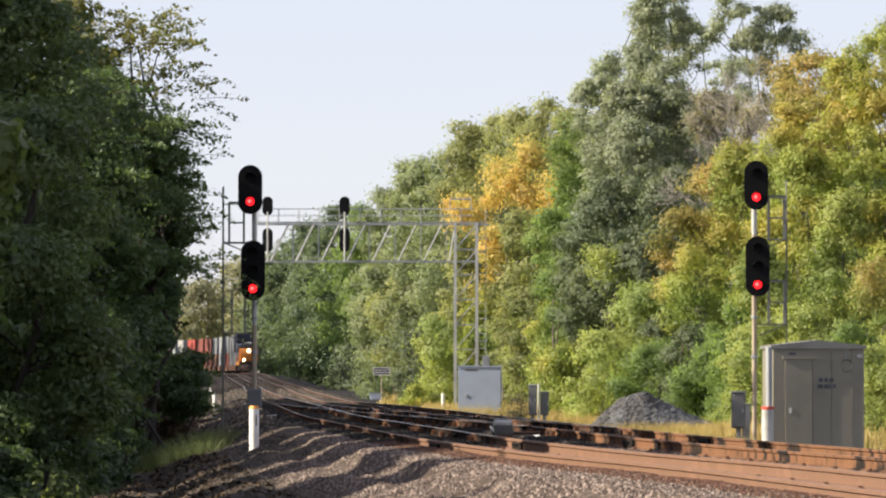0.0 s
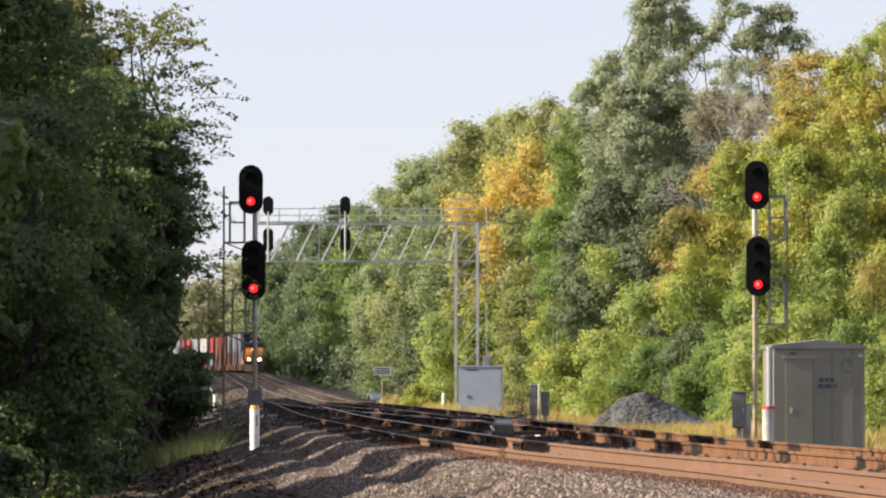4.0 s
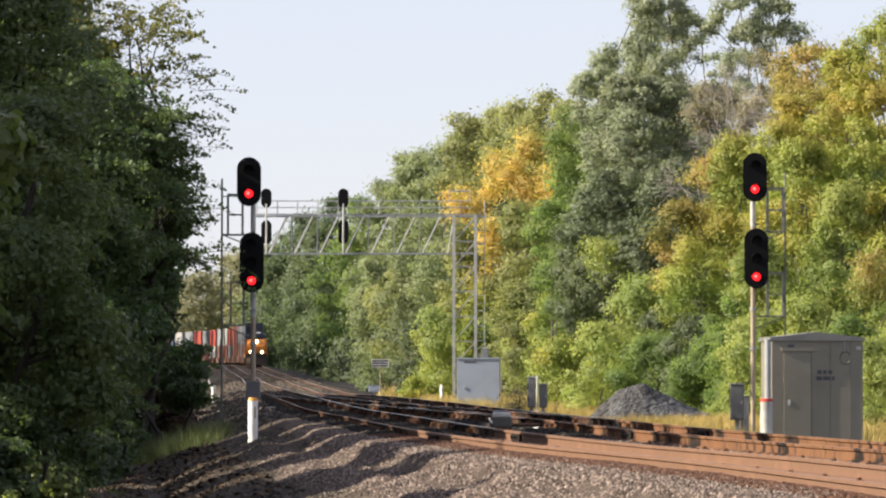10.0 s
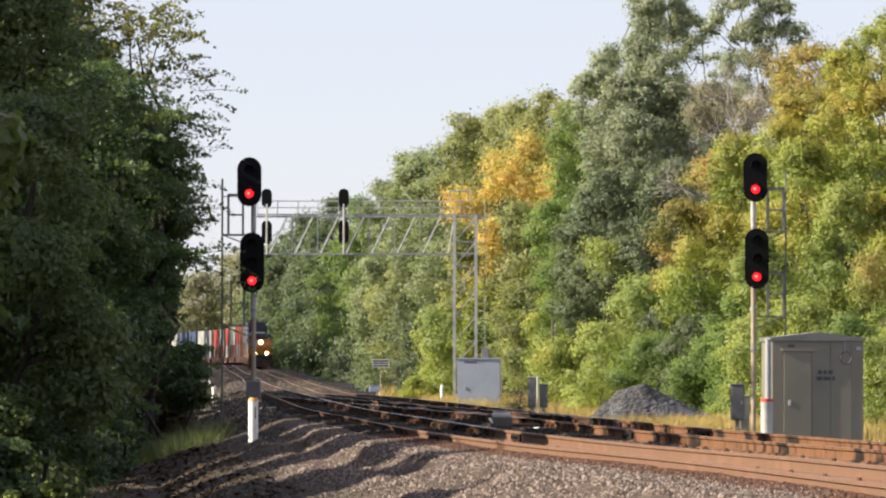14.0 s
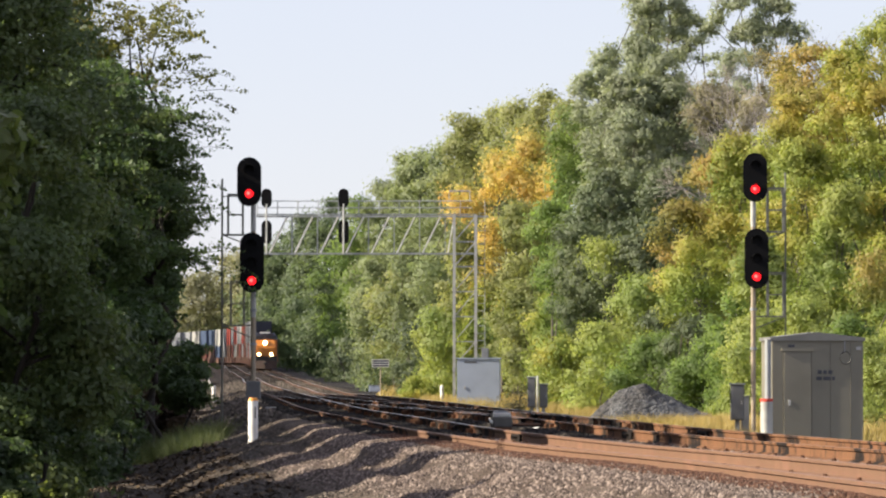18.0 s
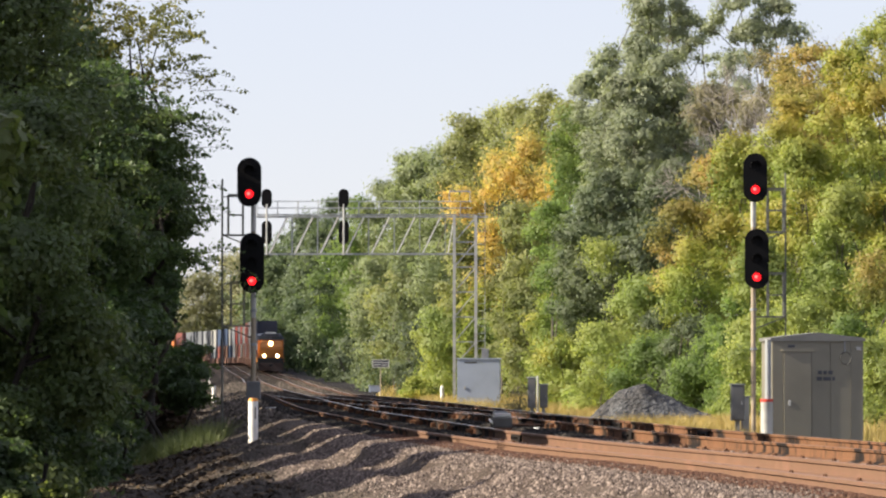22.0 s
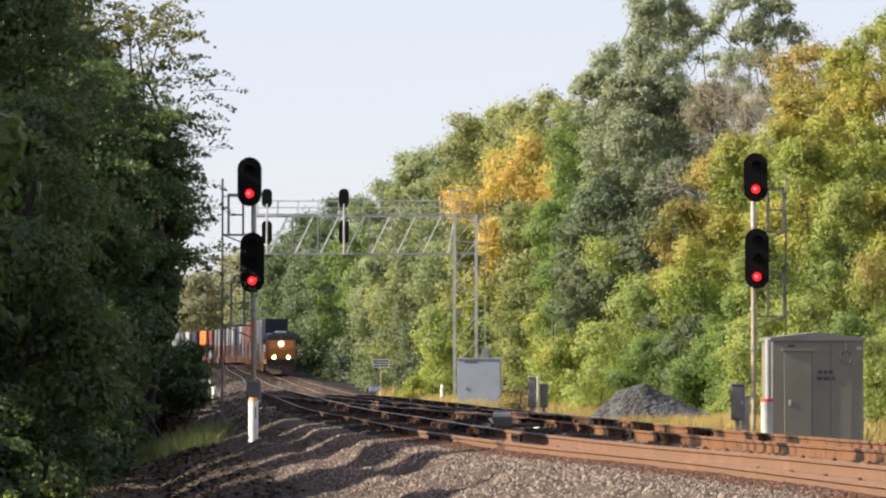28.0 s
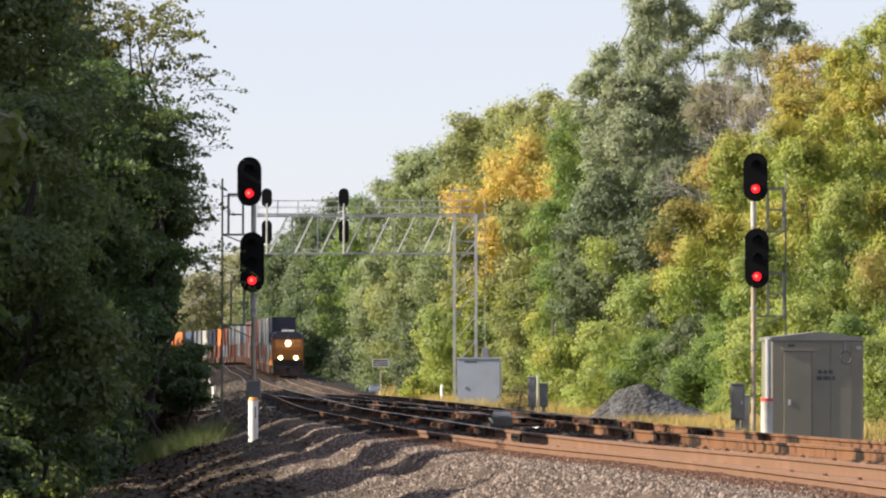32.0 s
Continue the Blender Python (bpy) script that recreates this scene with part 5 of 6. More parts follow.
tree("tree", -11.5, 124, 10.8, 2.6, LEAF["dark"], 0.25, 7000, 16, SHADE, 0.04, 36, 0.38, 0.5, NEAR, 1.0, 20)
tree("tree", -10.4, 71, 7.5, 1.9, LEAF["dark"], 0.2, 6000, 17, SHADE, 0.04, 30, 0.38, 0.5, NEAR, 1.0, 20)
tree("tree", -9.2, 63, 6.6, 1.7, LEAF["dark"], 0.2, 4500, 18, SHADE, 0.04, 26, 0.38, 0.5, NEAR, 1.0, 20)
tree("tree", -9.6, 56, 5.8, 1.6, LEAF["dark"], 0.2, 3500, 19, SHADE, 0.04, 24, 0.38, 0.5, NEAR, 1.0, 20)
# Rows added behind the near trees, unseen, to shade tracks and ballast.
BACK = "unseen dark green tree in the row shading the near track"
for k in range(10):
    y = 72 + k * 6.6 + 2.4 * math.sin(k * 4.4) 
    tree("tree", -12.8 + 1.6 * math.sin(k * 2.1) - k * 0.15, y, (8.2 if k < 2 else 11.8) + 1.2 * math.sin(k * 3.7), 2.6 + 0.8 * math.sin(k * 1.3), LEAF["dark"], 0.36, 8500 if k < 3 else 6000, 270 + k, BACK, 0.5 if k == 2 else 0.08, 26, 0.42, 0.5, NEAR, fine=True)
tree("bush", -5.3, 62, 0.95, 0.22, LEAF["fresh"], 0.06, 260, 90, "small sunlit weed at the ballast edge", 0.2, 6, 0.5, 0.5, "undergrowth")
# Unseen row; heights and crowns are set to shape sun on the tracks.
y = 134.0
k = 0
while y < 960:
    far = y > 470
    x = line2(y) - (14.0 if far else 9.6 if y < 300 else 11.0) - 1.2 * math.sin(k * 1.7)
    high = 11.0 if y < 190 else 11.2 if y < 260 else 6.2 if y < 275 else 2.6 if y < 440 else 17.0
    low = 0.5 if 190 < y < 260 else 0.06  # high crowns there let the sun through to the near track
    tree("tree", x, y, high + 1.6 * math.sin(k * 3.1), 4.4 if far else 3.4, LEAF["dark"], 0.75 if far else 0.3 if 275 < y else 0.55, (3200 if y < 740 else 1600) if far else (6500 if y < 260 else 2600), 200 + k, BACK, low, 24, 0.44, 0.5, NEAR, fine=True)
    y += (10.5 if far else 6.2) + 1.5 * math.sin(k * 2.3)
    k += 1
tree("bush", -7.95, 144, 2.0, 1.05, LEAF["brush"], 0.08, 7000, 34, "dry brown brush under the dark trees", 0.0, 22, 0.4, 0.5, "undergrowth", 0.6, 20)
tree("bush", -9.3, 146, 2.0, 1.05, LEAF["brush"], 0.08, 7000, 35, "dry brown brush under the dark trees", 0.0, 22, 0.4, 0.5, "undergrowth", 0.6, 20)
# Second unseen row, added to close gaps in the shade.
for k in range(9):
    y = 112 + k * 15 + 3 * math.sin(k * 2.7)
    if 184 < y < 250:
        continue
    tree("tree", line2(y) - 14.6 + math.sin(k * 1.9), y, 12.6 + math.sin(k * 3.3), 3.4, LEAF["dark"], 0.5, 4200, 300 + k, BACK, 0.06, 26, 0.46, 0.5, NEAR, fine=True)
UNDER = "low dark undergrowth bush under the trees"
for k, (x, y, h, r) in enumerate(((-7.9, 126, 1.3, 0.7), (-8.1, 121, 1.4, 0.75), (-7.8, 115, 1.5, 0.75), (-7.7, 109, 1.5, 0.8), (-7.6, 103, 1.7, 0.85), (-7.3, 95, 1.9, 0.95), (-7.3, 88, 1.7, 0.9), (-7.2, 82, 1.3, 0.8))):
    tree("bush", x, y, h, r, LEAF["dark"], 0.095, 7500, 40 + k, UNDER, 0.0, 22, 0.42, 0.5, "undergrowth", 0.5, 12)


# ---- grass, weeds and loose stones ----
def blades(name, spots, h0, h1, w, mat, seed, label, lean=0.35):
    rng = np.random.default_rng(seed)
    n = len(spots)
    p = np.array(spots)
    a = rng.uniform(0, 6.28, n)
    u = np.stack([np.cos(a), np.sin(a), np.zeros(n)], axis=1) * (w * rng.uniform(0.6, 1.4, n))[:, None]
    t = np.stack([rng.normal(0, lean, n), rng.normal(0, lean, n), np.ones(n)], axis=1) * rng.uniform(h0, h1, n)[:, None]
    v = np.stack([p - u, p + u, p + t], axis=1)
    ob = new(name, quads_mesh(name, v, mat))
    return tagged(ob, label, "grass", kind="stuff")


for k, (x, y, h, r) in enumerate(((-19.3, 690, 2.3, 1.8), (-16.2, 650, 2.0, 1.7), (-14.6, 625, 1.7, 1.5), (-12.2, 600, 1.6, 1.5), (-8.5, 540, 1.5, 1.3), (-5.2, 470, 1.4, 1.2))):
    tree("tall_grass", x, y, h, r, LEAF["pale"], 0.16, 2600, 60 + k, "hummock of tall pale grass on the verge", 0.0, 24, 0.4, 0.4, "grass hummocks", fine=True)

tree("tall_grass", -1.75, 312, 1.7, 1.35, LEAF["yellow"], 0.11, 3200, 67, "hummock of yellowing tall grass beside the grey hut", 0.0, 24, 0.4, 0.4, "grass hummocks", fine=True)
tree("tall_grass", -0.7, 318, 1.5, 1.2, LEAF["yellow"], 0.11, 2600, 68, "hummock of yellowing tall grass beside the grey hut", 0.0, 24, 0.4, 0.4, "grass hummocks", fine=True)

rg = random.Random(21)
spots = []
while len(spots) < 46000:
    y = rg.uniform(112, 330)
    d = rg.uniform(9.4, 9.4 + 4 + 9 * rg.random())
    x = line2(y) + d
    if x > 7.6 and y < 123.5 or -0.2 < x < 4.2 and 190 < y < 290 and rg.random() < 0.85:
        continue
    if noise.noise((x * 0.35, y * 0.12, 5)) > -0.25 or rg.random() < 0.25:
        spots.append((x, y, ground_z(x, y) - 0.05))
while len(spots) < 58000:
    y = rg.uniform(126, 172)
    x = rg.uniform(3.2, 10.0)
    if x - line2(y) > 7.7:
        spots.append((x, y, ground_z(x, y) - 0.05))
tall = []
while len(tall) < 3000:
    y = rg.uniform(148, 162)
    x = rg.uniform(5.6, 9.6)
    tall.append((x, y, ground_z(x, y) - 0.05))
blades("tall_dry_grass", tall, 0.4, 0.85, 0.022, M_grass, 26, "taller dry yellow grass before the gravel heap")
blades("dry_grass", spots, 0.26, 0.74, 0.024, M_grass, 22, "dry yellow grass between the ballast and the wood")
spots = []
while len(spots) < 13000:
    y = rg.uniform(330, 780)
    x = line1(y) + rg.uniform(6.2 if 360 < y else 4.6, 13)
    spots.append((x, y, ground_z(x, y) - 0.05))
blades("meadow_grass", spots, 0.4, 1.2, 0.08, M_grass, 23, "pale grass on the verge beside the far track")
spots = []
while len(spots) < 12000:
    y = rg.gauss(124, 1.6)
    x = -6.6 + 0.62 * max(-2.2, min(1.9, rg.gauss(0, 1)))
    spots.append((x, y, max(ground_z(x, y), dirt(x, max(-6.4, x - line2(y)), y)) - 0.2))
blades("green_weeds", spots, 0.22, 0.8, 0.012, M_weed, 24, "clump of green weeds at the edge of the ballast", 0.5)
spots = []
while len(spots) < 2500:
    y = rg.uniform(70, 128)
    x = line2(y) + rg.uniform(-8.5, -6.3)
    spots.append((x, y, ground_z(x, y)))
blades("verge_grass", spots, 0.06, 0.3, 0.012, M_weed, 25, "sparse low weeds under the dark trees", 0.6)


def litter(name, count, seed):
    """Fallen leaves lying flat on the ground under the trees."""
    rng = np.random.default_rng(seed)
    y = rng.uniform(74, 140, count)
    x = np.array([line2(q) for q in y]) - rng.uniform(3.4, 11.5, count)
    c = np.stack([x, y, np.array([max(land(a, a - line2(b), b), dirt(a, a - line2(b), b) if a - line2(b) > -6.4 else -9) for a, b in zip(x, y)]) + 0.02], axis=1)
    n = np.tile(np.array((0.0, 0.0, 1.6)), (count, 1))
    ob = new(name, quads_mesh(name, leaf_quads(c, n, 0.09, rng, 1.4), M_litter))
    return tagged(ob, "dark brown fallen leaves under the trees", "leaf litter", kind="stuff")


litter("leaf_litter", 16000, 61)


def fallen_twigs(count, seed):
    """Thin broken branches lying on the shoulder under the trees."""
    rng = np.random.default_rng(seed)
    bm = bmesh.new()
    for k in range(count):
        y = rng.uniform(76, 138)
        d = rng.uniform(-6.2, -3.0)
        x = line2(y) + d
        a = rng.uniform(0, 6.28)
        ln = rng.uniform(0.15, 0.6)
        p = Vector((x, y, dirt(x, d, y) + 0.02))
        q = p + Vector((math.cos(a) * ln, math.sin(a) * ln, rng.uniform(0.0, 0.16)))
        sweep(bm, [p, (p + q) / 2 + Vector(rng.normal(0, 0.03, 3)), q], [0.011, 0.008, 0.004], 4)
    me = bpy.data.meshes.new("fallen_twigs")
    bm.to_mesh(me)
    bm.free()
    me.materials.append(M_bark)
    return tagged(new("fallen_twigs", me), "broken dry twigs lying on the dirt shoulder", "twigs", kind="stuff")


fallen_twigs(110, 71)


def stones(name, count, seed, place, label, mat, s0=0.014, s1=0.033):
    """Loose angular stones, a handful of faces each."""
    rng = np.random.default_rng(seed)
    c = np.array([place(rng) for k in range(count)])
    s = rng.uniform(s0, s1, count)
    o = np.array(((1, 0, -0.35), (-0.5, 0.87, -0.35), (-0.5, -0.87, -0.35), (0.45, 0.3, 0.55), (-0.35, -0.2, 0.7)), dtype=float)
    ang = rng.uniform(0, 6.28, count)
    co, si = np.cos(ang), np.sin(ang)
    v = o[None] * s[:, None, None] * rng.uniform(0.7, 1.35, (count, 5, 1))
    v = np.stack([v[..., 0] * co[:, None] - v[..., 1] * si[:, None], v[..., 0] * si[:, None] + v[..., 1] * co[:, None], v[..., 2]], axis=2) + c[:, None]
    tri = np.array(((0, 1, 3), (1, 4, 3), (1, 2, 4), (2, 0, 4), (0, 3, 4)))
    idx = (tri[None] + (np.arange(count) * 5)[:, None, None]).reshape(-1)
    me = bpy.data.meshes.new(name)
    me.vertices.add(count * 5)
    me.vertices.foreach_set("co", v.reshape(-1).astype(np.float32))
    me.loops.add(len(idx))
    me.loops.foreach_set("vertex_index", idx.astype(np.int32))
    me.polygons.add(len(idx) // 3)
    me.polygons.foreach_set("loop_start", np.arange(0, len(idx), 3, dtype=np.int32))
    me.update(calc_edges=True)
    me.materials.append(mat)
    return tagged(new(name, me), label, "gravel", kind="stuff")


def far_bed(rng):
    y = 215 + 420 * rng.uniform() ** 1.4
    d = rng.uniform(-1.6, 6.6)
    x = line2(y) + d
    return x, y, bed(x, d, y) + 0.02


def near_shoulder(rng):
    y = 46 + 64 * rng.uniform() ** 1.3
    d = -0.95 - (2.3 if y < 94 else 1.1) * rng.uniform()
    x = line2(y) + d
    return x, y, max(bed(x, d, y), dirt(x, d, y) if d < -2.4 and y > 60 else -9) + 0.005


def under_trees(rng):
    y = 50 + 84 * rng.uniform()
    d = (-3.0 if y < 94 else -2.0) - (3.3 if y < 94 else 4.2) * rng.uniform() ** 1.2
    x = line2(y) + d
    return x, y, max(bed(x, d, y), dirt(x, d, y) if y > 60 else -9) + 0.005


def between(rng):
    y = 60 + 44 * rng.uniform()
    d = rng.uniform(0.9, SPREAD + 3.2)
    x = line2(y) + d
    return x, y, bed(x, d, y) + 0.005


def under_rail(rng):
    y = 42 + 50 * rng.uniform()
    d = -0.86 - 0.42 * rng.uniform() ** 1.6
    x = line2(y) + d
    return x, y, bed(x, d, y) + 0.012


def far_rubble(rng):
    y = 125 + 420 * rng.uniform() ** 1.7
    d = -1.2 - 4.6 * rng.uniform()
    x = line2(y) + d
    return x, y, max(bed(x, d, y), dirt(x, d, y)) + 0.01


stones("rubble", 6000, 35, far_rubble, "dark dirty rubble on the shoulder beyond the mast", M_dirtstone, 0.035, 0.11)
stones("far_stones", 9000, 37, far_bed, "dark coarse stones along the distant tracks", M_dirtstone, 0.05, 0.14)
stones("dirty_stones", 21000, 34, under_trees, "dark stones on the shoulder, dirt and tree shade in one colour", M_dirtstone)
stones("ballast_stones", 42000, 31, near_shoulder, "loose grey-brown ballast stones on the shoulder", M_stone)

def crossover_bed(rng):
    y = 90 + 150 * rng.uniform() ** 1.5
    d = rng.uniform(-1.3, SPREAD + 1.3)
    x = line2(y) + d
    return x, y, bed(x, d, y) + 0.015


stones("shade_dark_stones", 34000, 36, crossover_bed, "near-black stones between the crossover rails, shade put into their colour", M_dimstone, 0.03, 0.07)
stones("track_stones", 9000, 32, between, "loose ballast stones between the tracks", M_stone)
stones("rusty_stones", 9000, 33, under_rail, "rust-stained ballast stones along the near rail", M_ruststone)


# ---- the freight train ----
def loco():
    o = thing("locomotive", "dark blue and yellow diesel locomotive with lit headlights", "locomotive")
    part("underframe", box(-1.5, 1.5, -10.9, 10.6, 1.15, 1.55, 0.04), M_under, o)
    part("side_sill", box(-1.55, -1.51, -10.6, 10.2, 1.2, 1.75), M_nose, o, "yellow side sill")
    part("side_sill", box(1.51, 1.55, -10.6, 10.2, 1.2, 1.75), M_nose, o, "yellow side sill")
    pl = bmesh.new()
    pts = [(-1.45, 10.65, 0.25), (0, 11.15, 0.2), (1.45, 10.65, 0.25), (1.45, 10.6, 1.2), (0, 10.75, 1.2), (-1.45, 10.6, 1.2)]
    vs = [pl.verts.new(p) for p in pts] + [pl.verts.new((p[0], 10.3, p[2])) for p in pts]
    for q in ((0, 1, 4, 5), (1, 2, 3, 4), (6, 11, 10, 7), (7, 10, 9, 8), (5, 4, 10, 11), (4, 3, 9, 10), (0, 6, 7, 1), (1, 7, 8, 2), (0, 5, 11, 6), (2, 8, 9, 3)):
        pl.faces.new([vs[i] for i in q])
    bmesh.ops.recalc_face_normals(pl, faces=pl.faces)
    part("snow_plow", pl, M_pilot, o, "rusty black plow pilot")
    part("front_plate", box(-1.5, 1.5, 10.35, 10.62, 0.9, 1.75, 0.03), M_under, o)
    part("coupler", box(-0.2, 0.2, 10.6, 11.3, 0.75, 1.05, 0.05), M_under, o)
    ns = bmesh.new()
    prof = [(8.0, 1.6), (10.15, 1.6), (10.2, 2.9), (9.7, 3.62), (8.0, 3.75)]
    fr = ns.faces.new([ns.verts.new((-1.28, a, b)) for a, b in prof])
    ex = bmesh.ops.extrude_face_region(ns, geom=[fr])
    bmesh.ops.translate(ns, vec=(2.56, 0, 0), verts=[v for v in ex["geom"] if isinstance(v, bmesh.types.BMVert)])
    bmesh.ops.recalc_face_normals(ns, faces=ns.faces)
    bmesh.ops.bevel(ns, geom=list(ns.edges), offset=0.12, segments=2, affect="EDGES")
    part("nose", ns, M_nose, o, "yellow short hood nose")
    part("nose_door", box(0.35, 0.95, 10.17, 10.24, 1.7, 2.85, 0.02), M_nose, o)
    cb = bmesh.new()
    edge = [(-1.55, 1.6), (1.55, 1.6), (1.55, 3.95)] + [(1.55 * math.cos(q * math.pi / 12), 3.95 + 0.72 * math.sin(q * math.pi / 12) ** 0.8) for q in range(1, 12)] + [(-1.55, 3.95)]
    fr = cb.faces.new([cb.verts.new((px, 8.3, pz)) for px, pz in edge])
    ex = bmesh.ops.extrude_face_region(cb, geom=[fr])
    bmesh.ops.translate(cb, vec=(0, -2.9, 0), verts=[v for v in ex["geom"] if isinstance(v, bmesh.types.BMVert)])
    bmesh.ops.recalc_face_normals(cb, faces=cb.faces)
    cab = part("cab", cb, M_navy, o)
    part("cab_front", box(-1.5, 1.5, 8.3, 8.36, 1.7, 3.8, 0.02), M_nose, cab, "yellow lower cab front")
    for x0, x1 in ((-1.32, -0.14), (0.14, 1.32)):
        part("windshield", box(x0, x1, 8.3, 8.38, 3.84, 4.22, 0.02), M_glass, cab, "dark windscreen pane")
    part("visor", box(-0.9, 0.9, 8.2, 8.5, 4.5, 4.55, 0.01), M_navy, cab)
    for sx in (-1, 1):
        part("side_window", box(sx * 1.56 - 0.02, sx * 1.56 + 0.02, 6.0, 7.8, 3.4, 4.1), M_glass, cab)
        part("mirror", box(sx * 1.75 - 0.06, sx * 1.75 + 0.06, 7.9, 8.0, 3.5, 3.9), M_under, cab)
    part("number_board", box(-0.62, 0.62, 8.28, 8.36, 4.56, 4.74, 0.01), M_white, cab, "pale number boards")
    part("long_hood", box(-0.95, 0.95, -9.6, 5.4, 1.55, 4.3, 0.1), M_navy, o)
    part("radiator", box(-1.5, 1.5, -9.4, -5.2, 3.5, 4.6, 0.08), M_navy, o)
    part("dynamic_brake_box", box(-1.3, 1.3, 2.2, 5.2, 3.4, 4.5, 0.08), M_navy, o)
    part("horn", box(-0.3, 0.3, 6.2, 6.8, 4.62, 4.85, 0.04), M_under, o)
    part("fuel_tank", box(-1.35, 1.35, -3.0, 3.0, 0.35, 1.15, 0.15), M_under, o)
    for yb in (-7.0, 7.0):
        tk = part("truck_frame", box(-1.3, 1.3, yb - 2.4, yb + 2.4, 0.45, 1.1, 0.1), M_under, o)
        for dy in (-1.85, 0, 1.85):
            for sx in (-1, 1):
                part("wheel", bar((sx * 0.72, yb + dy, 0.52), (sx * 0.85, yb + dy, 0.52), 0.52, 20), M_rust, tk)
    for sx in (-1, 1):
        for k in range(9):
            y = -9.6 + k * 1.8
            part("handrail_post", bar((sx * 1.48, y, 1.6), (sx * 1.48, y, 2.6), 0.02, 5), M_nose, o)
        part("handrail", bar((sx * 1.48, -9.6, 2.6), (sx * 1.48, 5.3, 2.6), 0.02, 5), M_nose, o)
        part("front_handrail", bar((sx * 1.0, 10.55, 1.75), (sx * 1.0, 10.55, 2.7), 0.025, 5), M_nose, o)
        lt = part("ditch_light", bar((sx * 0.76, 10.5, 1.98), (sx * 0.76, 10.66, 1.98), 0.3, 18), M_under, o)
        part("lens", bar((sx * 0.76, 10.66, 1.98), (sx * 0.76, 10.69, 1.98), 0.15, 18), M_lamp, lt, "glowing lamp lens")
        part("reflector", bar((sx * 0.76, 10.655, 1.98), (sx * 0.76, 10.675, 1.98), 0.24, 18), M_halo, lt, "glowing disc imitating the lamp's halo")
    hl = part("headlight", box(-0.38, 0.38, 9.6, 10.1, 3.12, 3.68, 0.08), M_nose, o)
    part("reflector", bar((0.0, 10.09, 3.4), (0.0, 10.12, 3.4), 0.33, 20), M_halo, hl, "glowing disc imitating the lamp's halo")
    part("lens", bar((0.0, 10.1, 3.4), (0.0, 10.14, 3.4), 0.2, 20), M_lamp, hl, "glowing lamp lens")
    return o


def container_mesh(length, mat):
    """A corrugated steel box: ribbed long sides, framed ends, flat roof."""
    h, w = 2.88, 2.44
    v, f = [], []
    n = 36
    ys = []
    for k in range(n + 1):
        y = -length / 2 + length * k / n
        ys.append((y, 0.0 if k % 2 == 0 else 0.045))
    for sx in (-1, 1):
        o = len(v)
        for y, dep in ys:
            if dep == 0:
                for yy, dd in ((y - 0.03, 0.0), (y + 0.03, 0.0)):
                    yy = max(-length / 2, min(length / 2, yy))
                    v += [(sx * (w / 2 - dd), yy, 0.0), (sx * (w / 2 - dd), yy, h)]
            else:
                for yy in (y - 0.06, y + 0.06):
                    v += [(sx * (w / 2 - dep), yy, 0.0), (sx * (w / 2 - dep), yy, h)]
        m = (len(v) - o) // 2
        for i in range(m - 1):
            a = o + 2 * i
            f.append((a, a + 2, a + 3, a + 1) if sx > 0 else (a, a + 1, a + 3, a + 2))
    o = len(v)
    L = length / 2
    v += [(-w / 2, -L, 0), (w / 2, -L, 0), (w / 2, -L, h), (-w / 2, -L, h), (-w / 2, L, 0), (w / 2, L, 0), (w / 2, L, h), (-w / 2, L, h)]
    f += [(o, o + 1, o + 2, o + 3), (o + 5, o + 4, o + 7, o + 6), (o + 3, o + 2, o + 6, o + 7), (o + 1, o, o + 4, o + 5)]
    for sy in (-1, 1):
        for k in range(4):
            x0 = -0.95 + 0.5 * k
            q = len(v)
            for dx in (0, 0.16):
                for z in (0.15, h - 0.15):
                    v.append((x0 + dx, sy * (L + 0.04), z))
            f.append((q, q + 1, q + 3, q + 2))
    return mesh_from("body", v, f, [mat])


TINTS = {
    "white": (0.3, 0.3, 0.29), "silver": (0.19, 0.2, 0.22), "navy": (0.014, 0.018, 0.04), "maroon": (0.16, 0.045, 0.035), "red": (0.27, 0.042, 0.03),
    "orange": (0.5, 0.15, 0.035), "blue": (0.035, 0.058, 0.115), "grey": (0.125, 0.135, 0.155), "brown": (0.12, 0.06, 0.042),
}
tint_mats = {k: paint(k + "_container_paint", c, 0.6, 0.0, 0.22, 0.7, 0.05, 12.0) for k, c in TINTS.items()}
box_meshes = {}
frame_me = {}


def container(length, tint):
    key = (length, tint)
    if key not in box_meshes:
        box_meshes[key] = container_mesh(length, tint_mats[tint])
    o = thing("shipping_container", f"{tint} corrugated shipping container on the train", "container", group="containers on the train")
    part("body", box_meshes[key], None, o)
    L = length / 2
    for sx in (-1, 1):
        if ("post", tint) not in box_meshes:
            bmp = box(-0.08, 0.08, -0.08, 0.08, 0.0, 2.9, 0.015)
            me = bpy.data.meshes.new("corner_post")
            bmp.to_mesh(me)
            bmp.free()
            me.materials.append(tint_mats[tint])
            box_meshes[("post", tint)] = me
        for sy in (-1, 1):
            part("corner_post", box_meshes[("post", tint)], None, o, m=Matrix.Translation((sx * 1.16, sy * (L - 0.03), 0)))
    return o


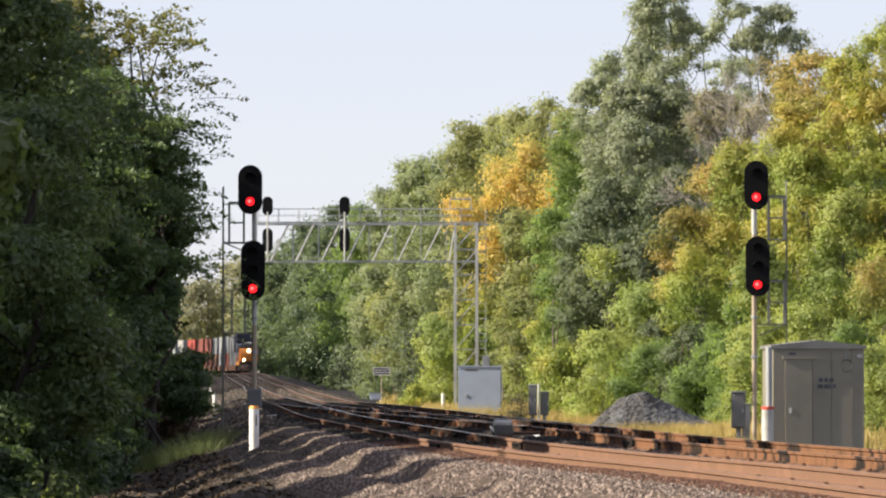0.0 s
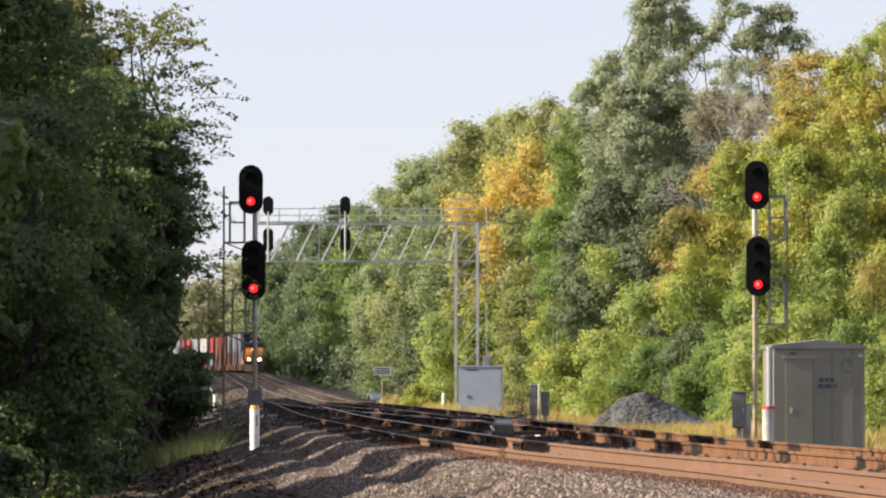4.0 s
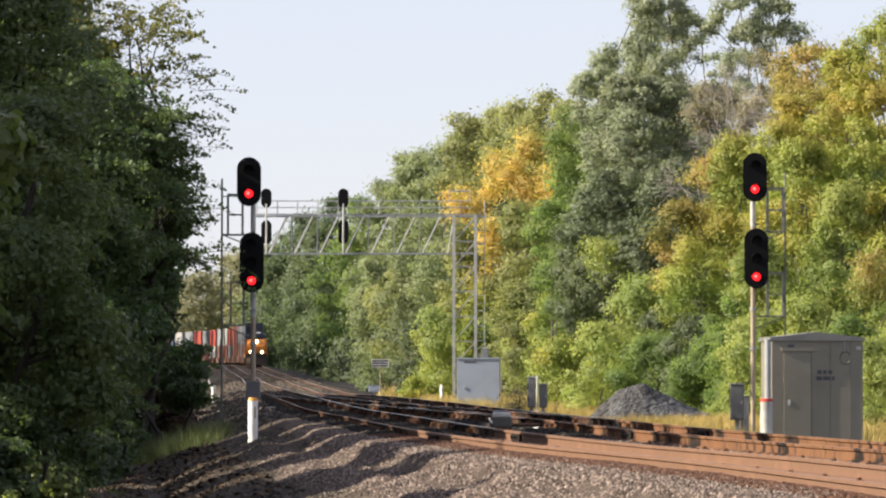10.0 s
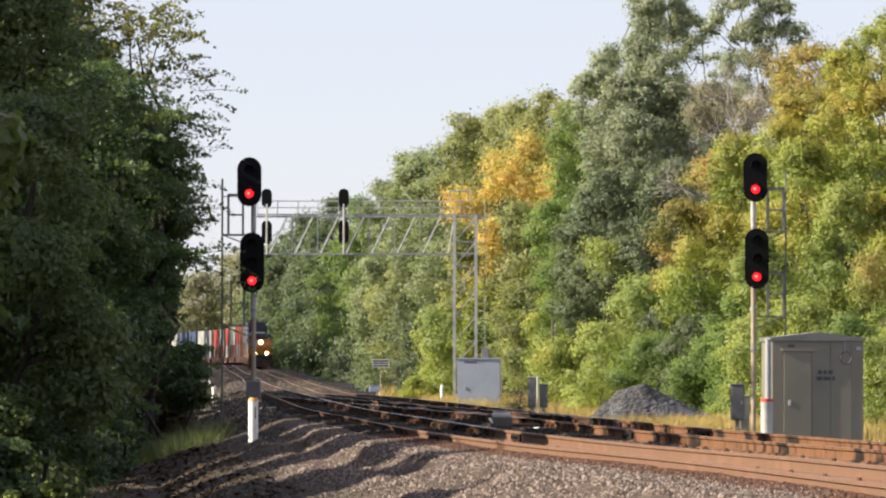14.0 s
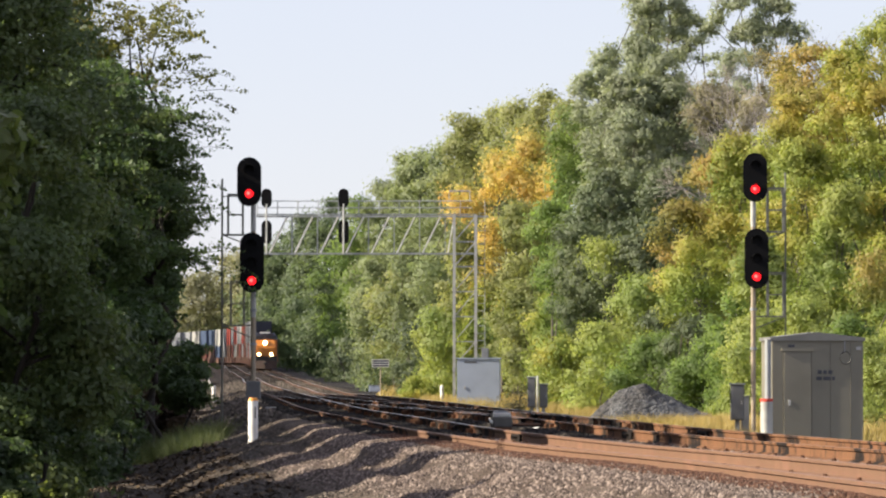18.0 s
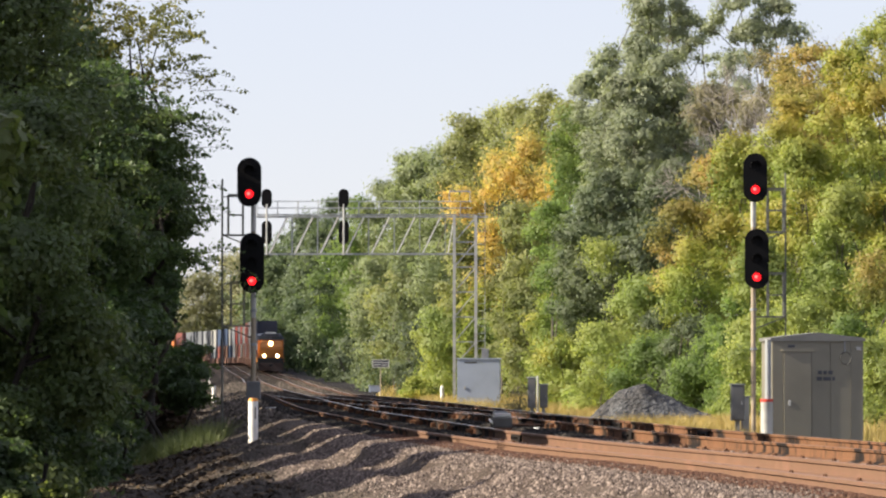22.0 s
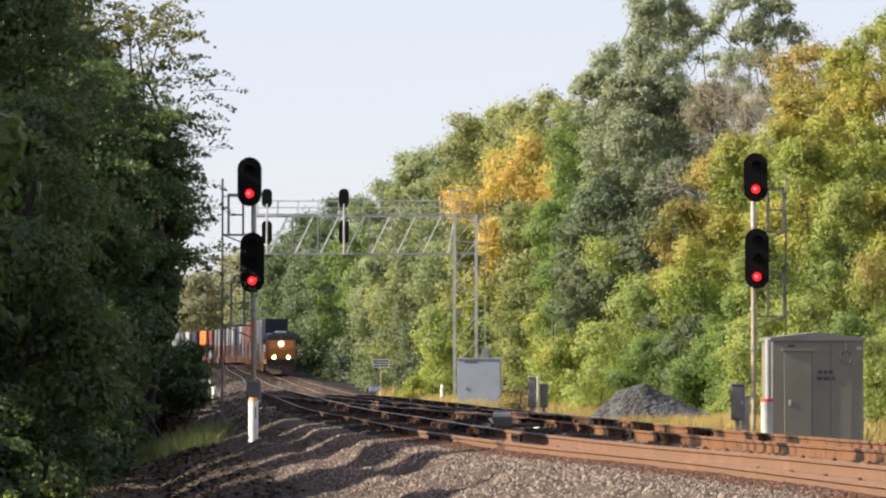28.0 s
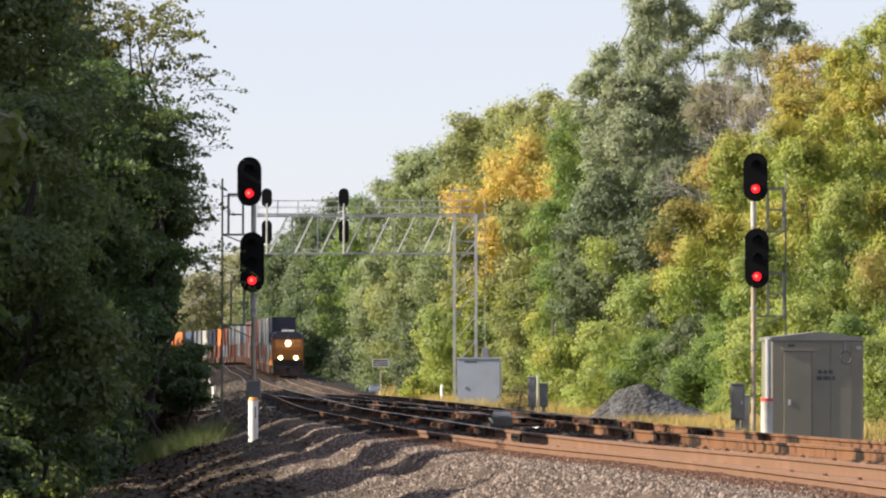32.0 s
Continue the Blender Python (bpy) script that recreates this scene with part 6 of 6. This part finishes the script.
def well_car(length):
    """A skeleton well car: side sills, end platforms, trucks with wheels."""
    o = thing("well_car", "rusty brown well car carrying stacked containers", "freight car", group="well cars of the train")
    if length not in frame_me:
        lst = []
        L = length / 2

        def keep(name, bm, mat):
            me = bpy.data.meshes.new(name)
            bm.to_mesh(me)
            bm.free()
            me.materials.append(mat)
            lst.append((name, me))
        for sx in (-1, 1):
            keep("side_sill", box(sx * 1.36 - 0.08, sx * 1.36 + 0.08, -L + 1.6, L - 1.6, 0.3, 1.25, 0.03), M_well)
        for sy in (-1, 1):
            keep("end_platform", box(-1.4, 1.4, sy * (L - 0.9) - 0.75, sy * (L - 0.9) + 0.75, 0.95, 1.25, 0.04), M_well)
            tb = box(-1.1, 1.1, sy * (L - 0.9) - 1.1, sy * (L - 0.9) + 1.1, 0.35, 0.85, 0.05)
            keep("truck_frame", tb, M_under)
            for dy in (-0.85, 0.85):
                wb = bar((-0.8, sy * (L - 0.9) + dy, 0.42), (0.8, sy * (L - 0.9) + dy, 0.42), 0.42, 14)
                keep("wheelset", wb, M_under)
        keep("floor", box(-1.3, 1.3, -L + 1.6, L - 1.6, 0.26, 0.34), M_under)
        frame_me[length] = lst
    for name, me in frame_me[length]:
        part(name, me, None, o)
    return o


# distance along the far track, counted from y = -120 outwards
arc_y = np.arange(-120, 1600, 2.0)
arc_x = np.array([line1(y) for y in arc_y])
arc_s = np.concatenate([[0], np.cumsum(np.hypot(np.diff(arc_y), np.diff(arc_x)))])


def place_at(s, half):
    """Pose of a car whose middle lies s metres along the track, facing the camera's end."""
    def pt(q):
        y = float(np.interp(q, arc_s, arc_y))
        return Vector((line1(y), y, rise(y)))
    a, b = pt(s - half), pt(s + half)
    f = (a - b).normalized()
    r = f.cross(Vector((0, 0, 1))).normalized()
    u = r.cross(f)
    m = Matrix((r, f, u)).transposed().to_4x4()
    m.translation = (a + b) / 2
    return m


SPEED = 9.16
HEAD0 = float(np.interp(793.0, arc_y, arc_s))
TIMES = [0, 2, 4, 6, 8, 10, 12, 14, 16, 18, 20, 22, 24, 26, 28, 30, 32]
train = []
engine = loco()
train.append((engine, 11.0, 7.0, 0.0))
LOAD = (("silver", "navy", 53), ("silver", "silver", 53), ("maroon", "grey", 40), ("silver", "silver", 40), ("brown", "grey", 40), ("maroon", "maroon", 40), ("brown", "maroon", 40), ("silver", "red", 40),
        ("maroon", "white", 40), ("brown", "silver", 40), ("white", "red", 40), ("maroon", "grey", 40), ("brown", "red", 40), ("silver", "silver", 40), ("blue", "white", 40), ("brown", "blue", 40),
        ("maroon", "blue", 40), ("silver", "white", 40), ("brown", "silver", 40), ("maroon", "grey", 40), ("brown", "grey", 40), ("silver", "maroon", 40), ("maroon", "orange", 40), ("brown", "navy", 40),
        ("white", "white", 40), ("brown", "grey", 40), ("navy", "blue", 40), ("white", "orange", 40), ("maroon", "orange", 40), ("blue", "navy", 40), ("grey", "white", 40), ("navy", "maroon", 40))
run = 23.0
for lower, upper, feet in LOAD:
    length = 12.2 if feet == 40 else 16.15
    pitch = length + 3.4
    mid = run + pitch / 2
    car = well_car(pitch - 0.5)
    train.append((car, mid, pitch * 0.4, 0.0))
    train.append((container(length, lower), mid, pitch * 0.4, 0.36))
    train.append((container(length, upper), mid, pitch * 0.4, 3.26))
    run += pitch


def motions():
    for ob, back, half, up in train:
        walk(ob, [(t, place_at(HEAD0 - SPEED * t + back, half) @ Matrix.Translation((0, 0, up))) for t in TIMES])


motions()
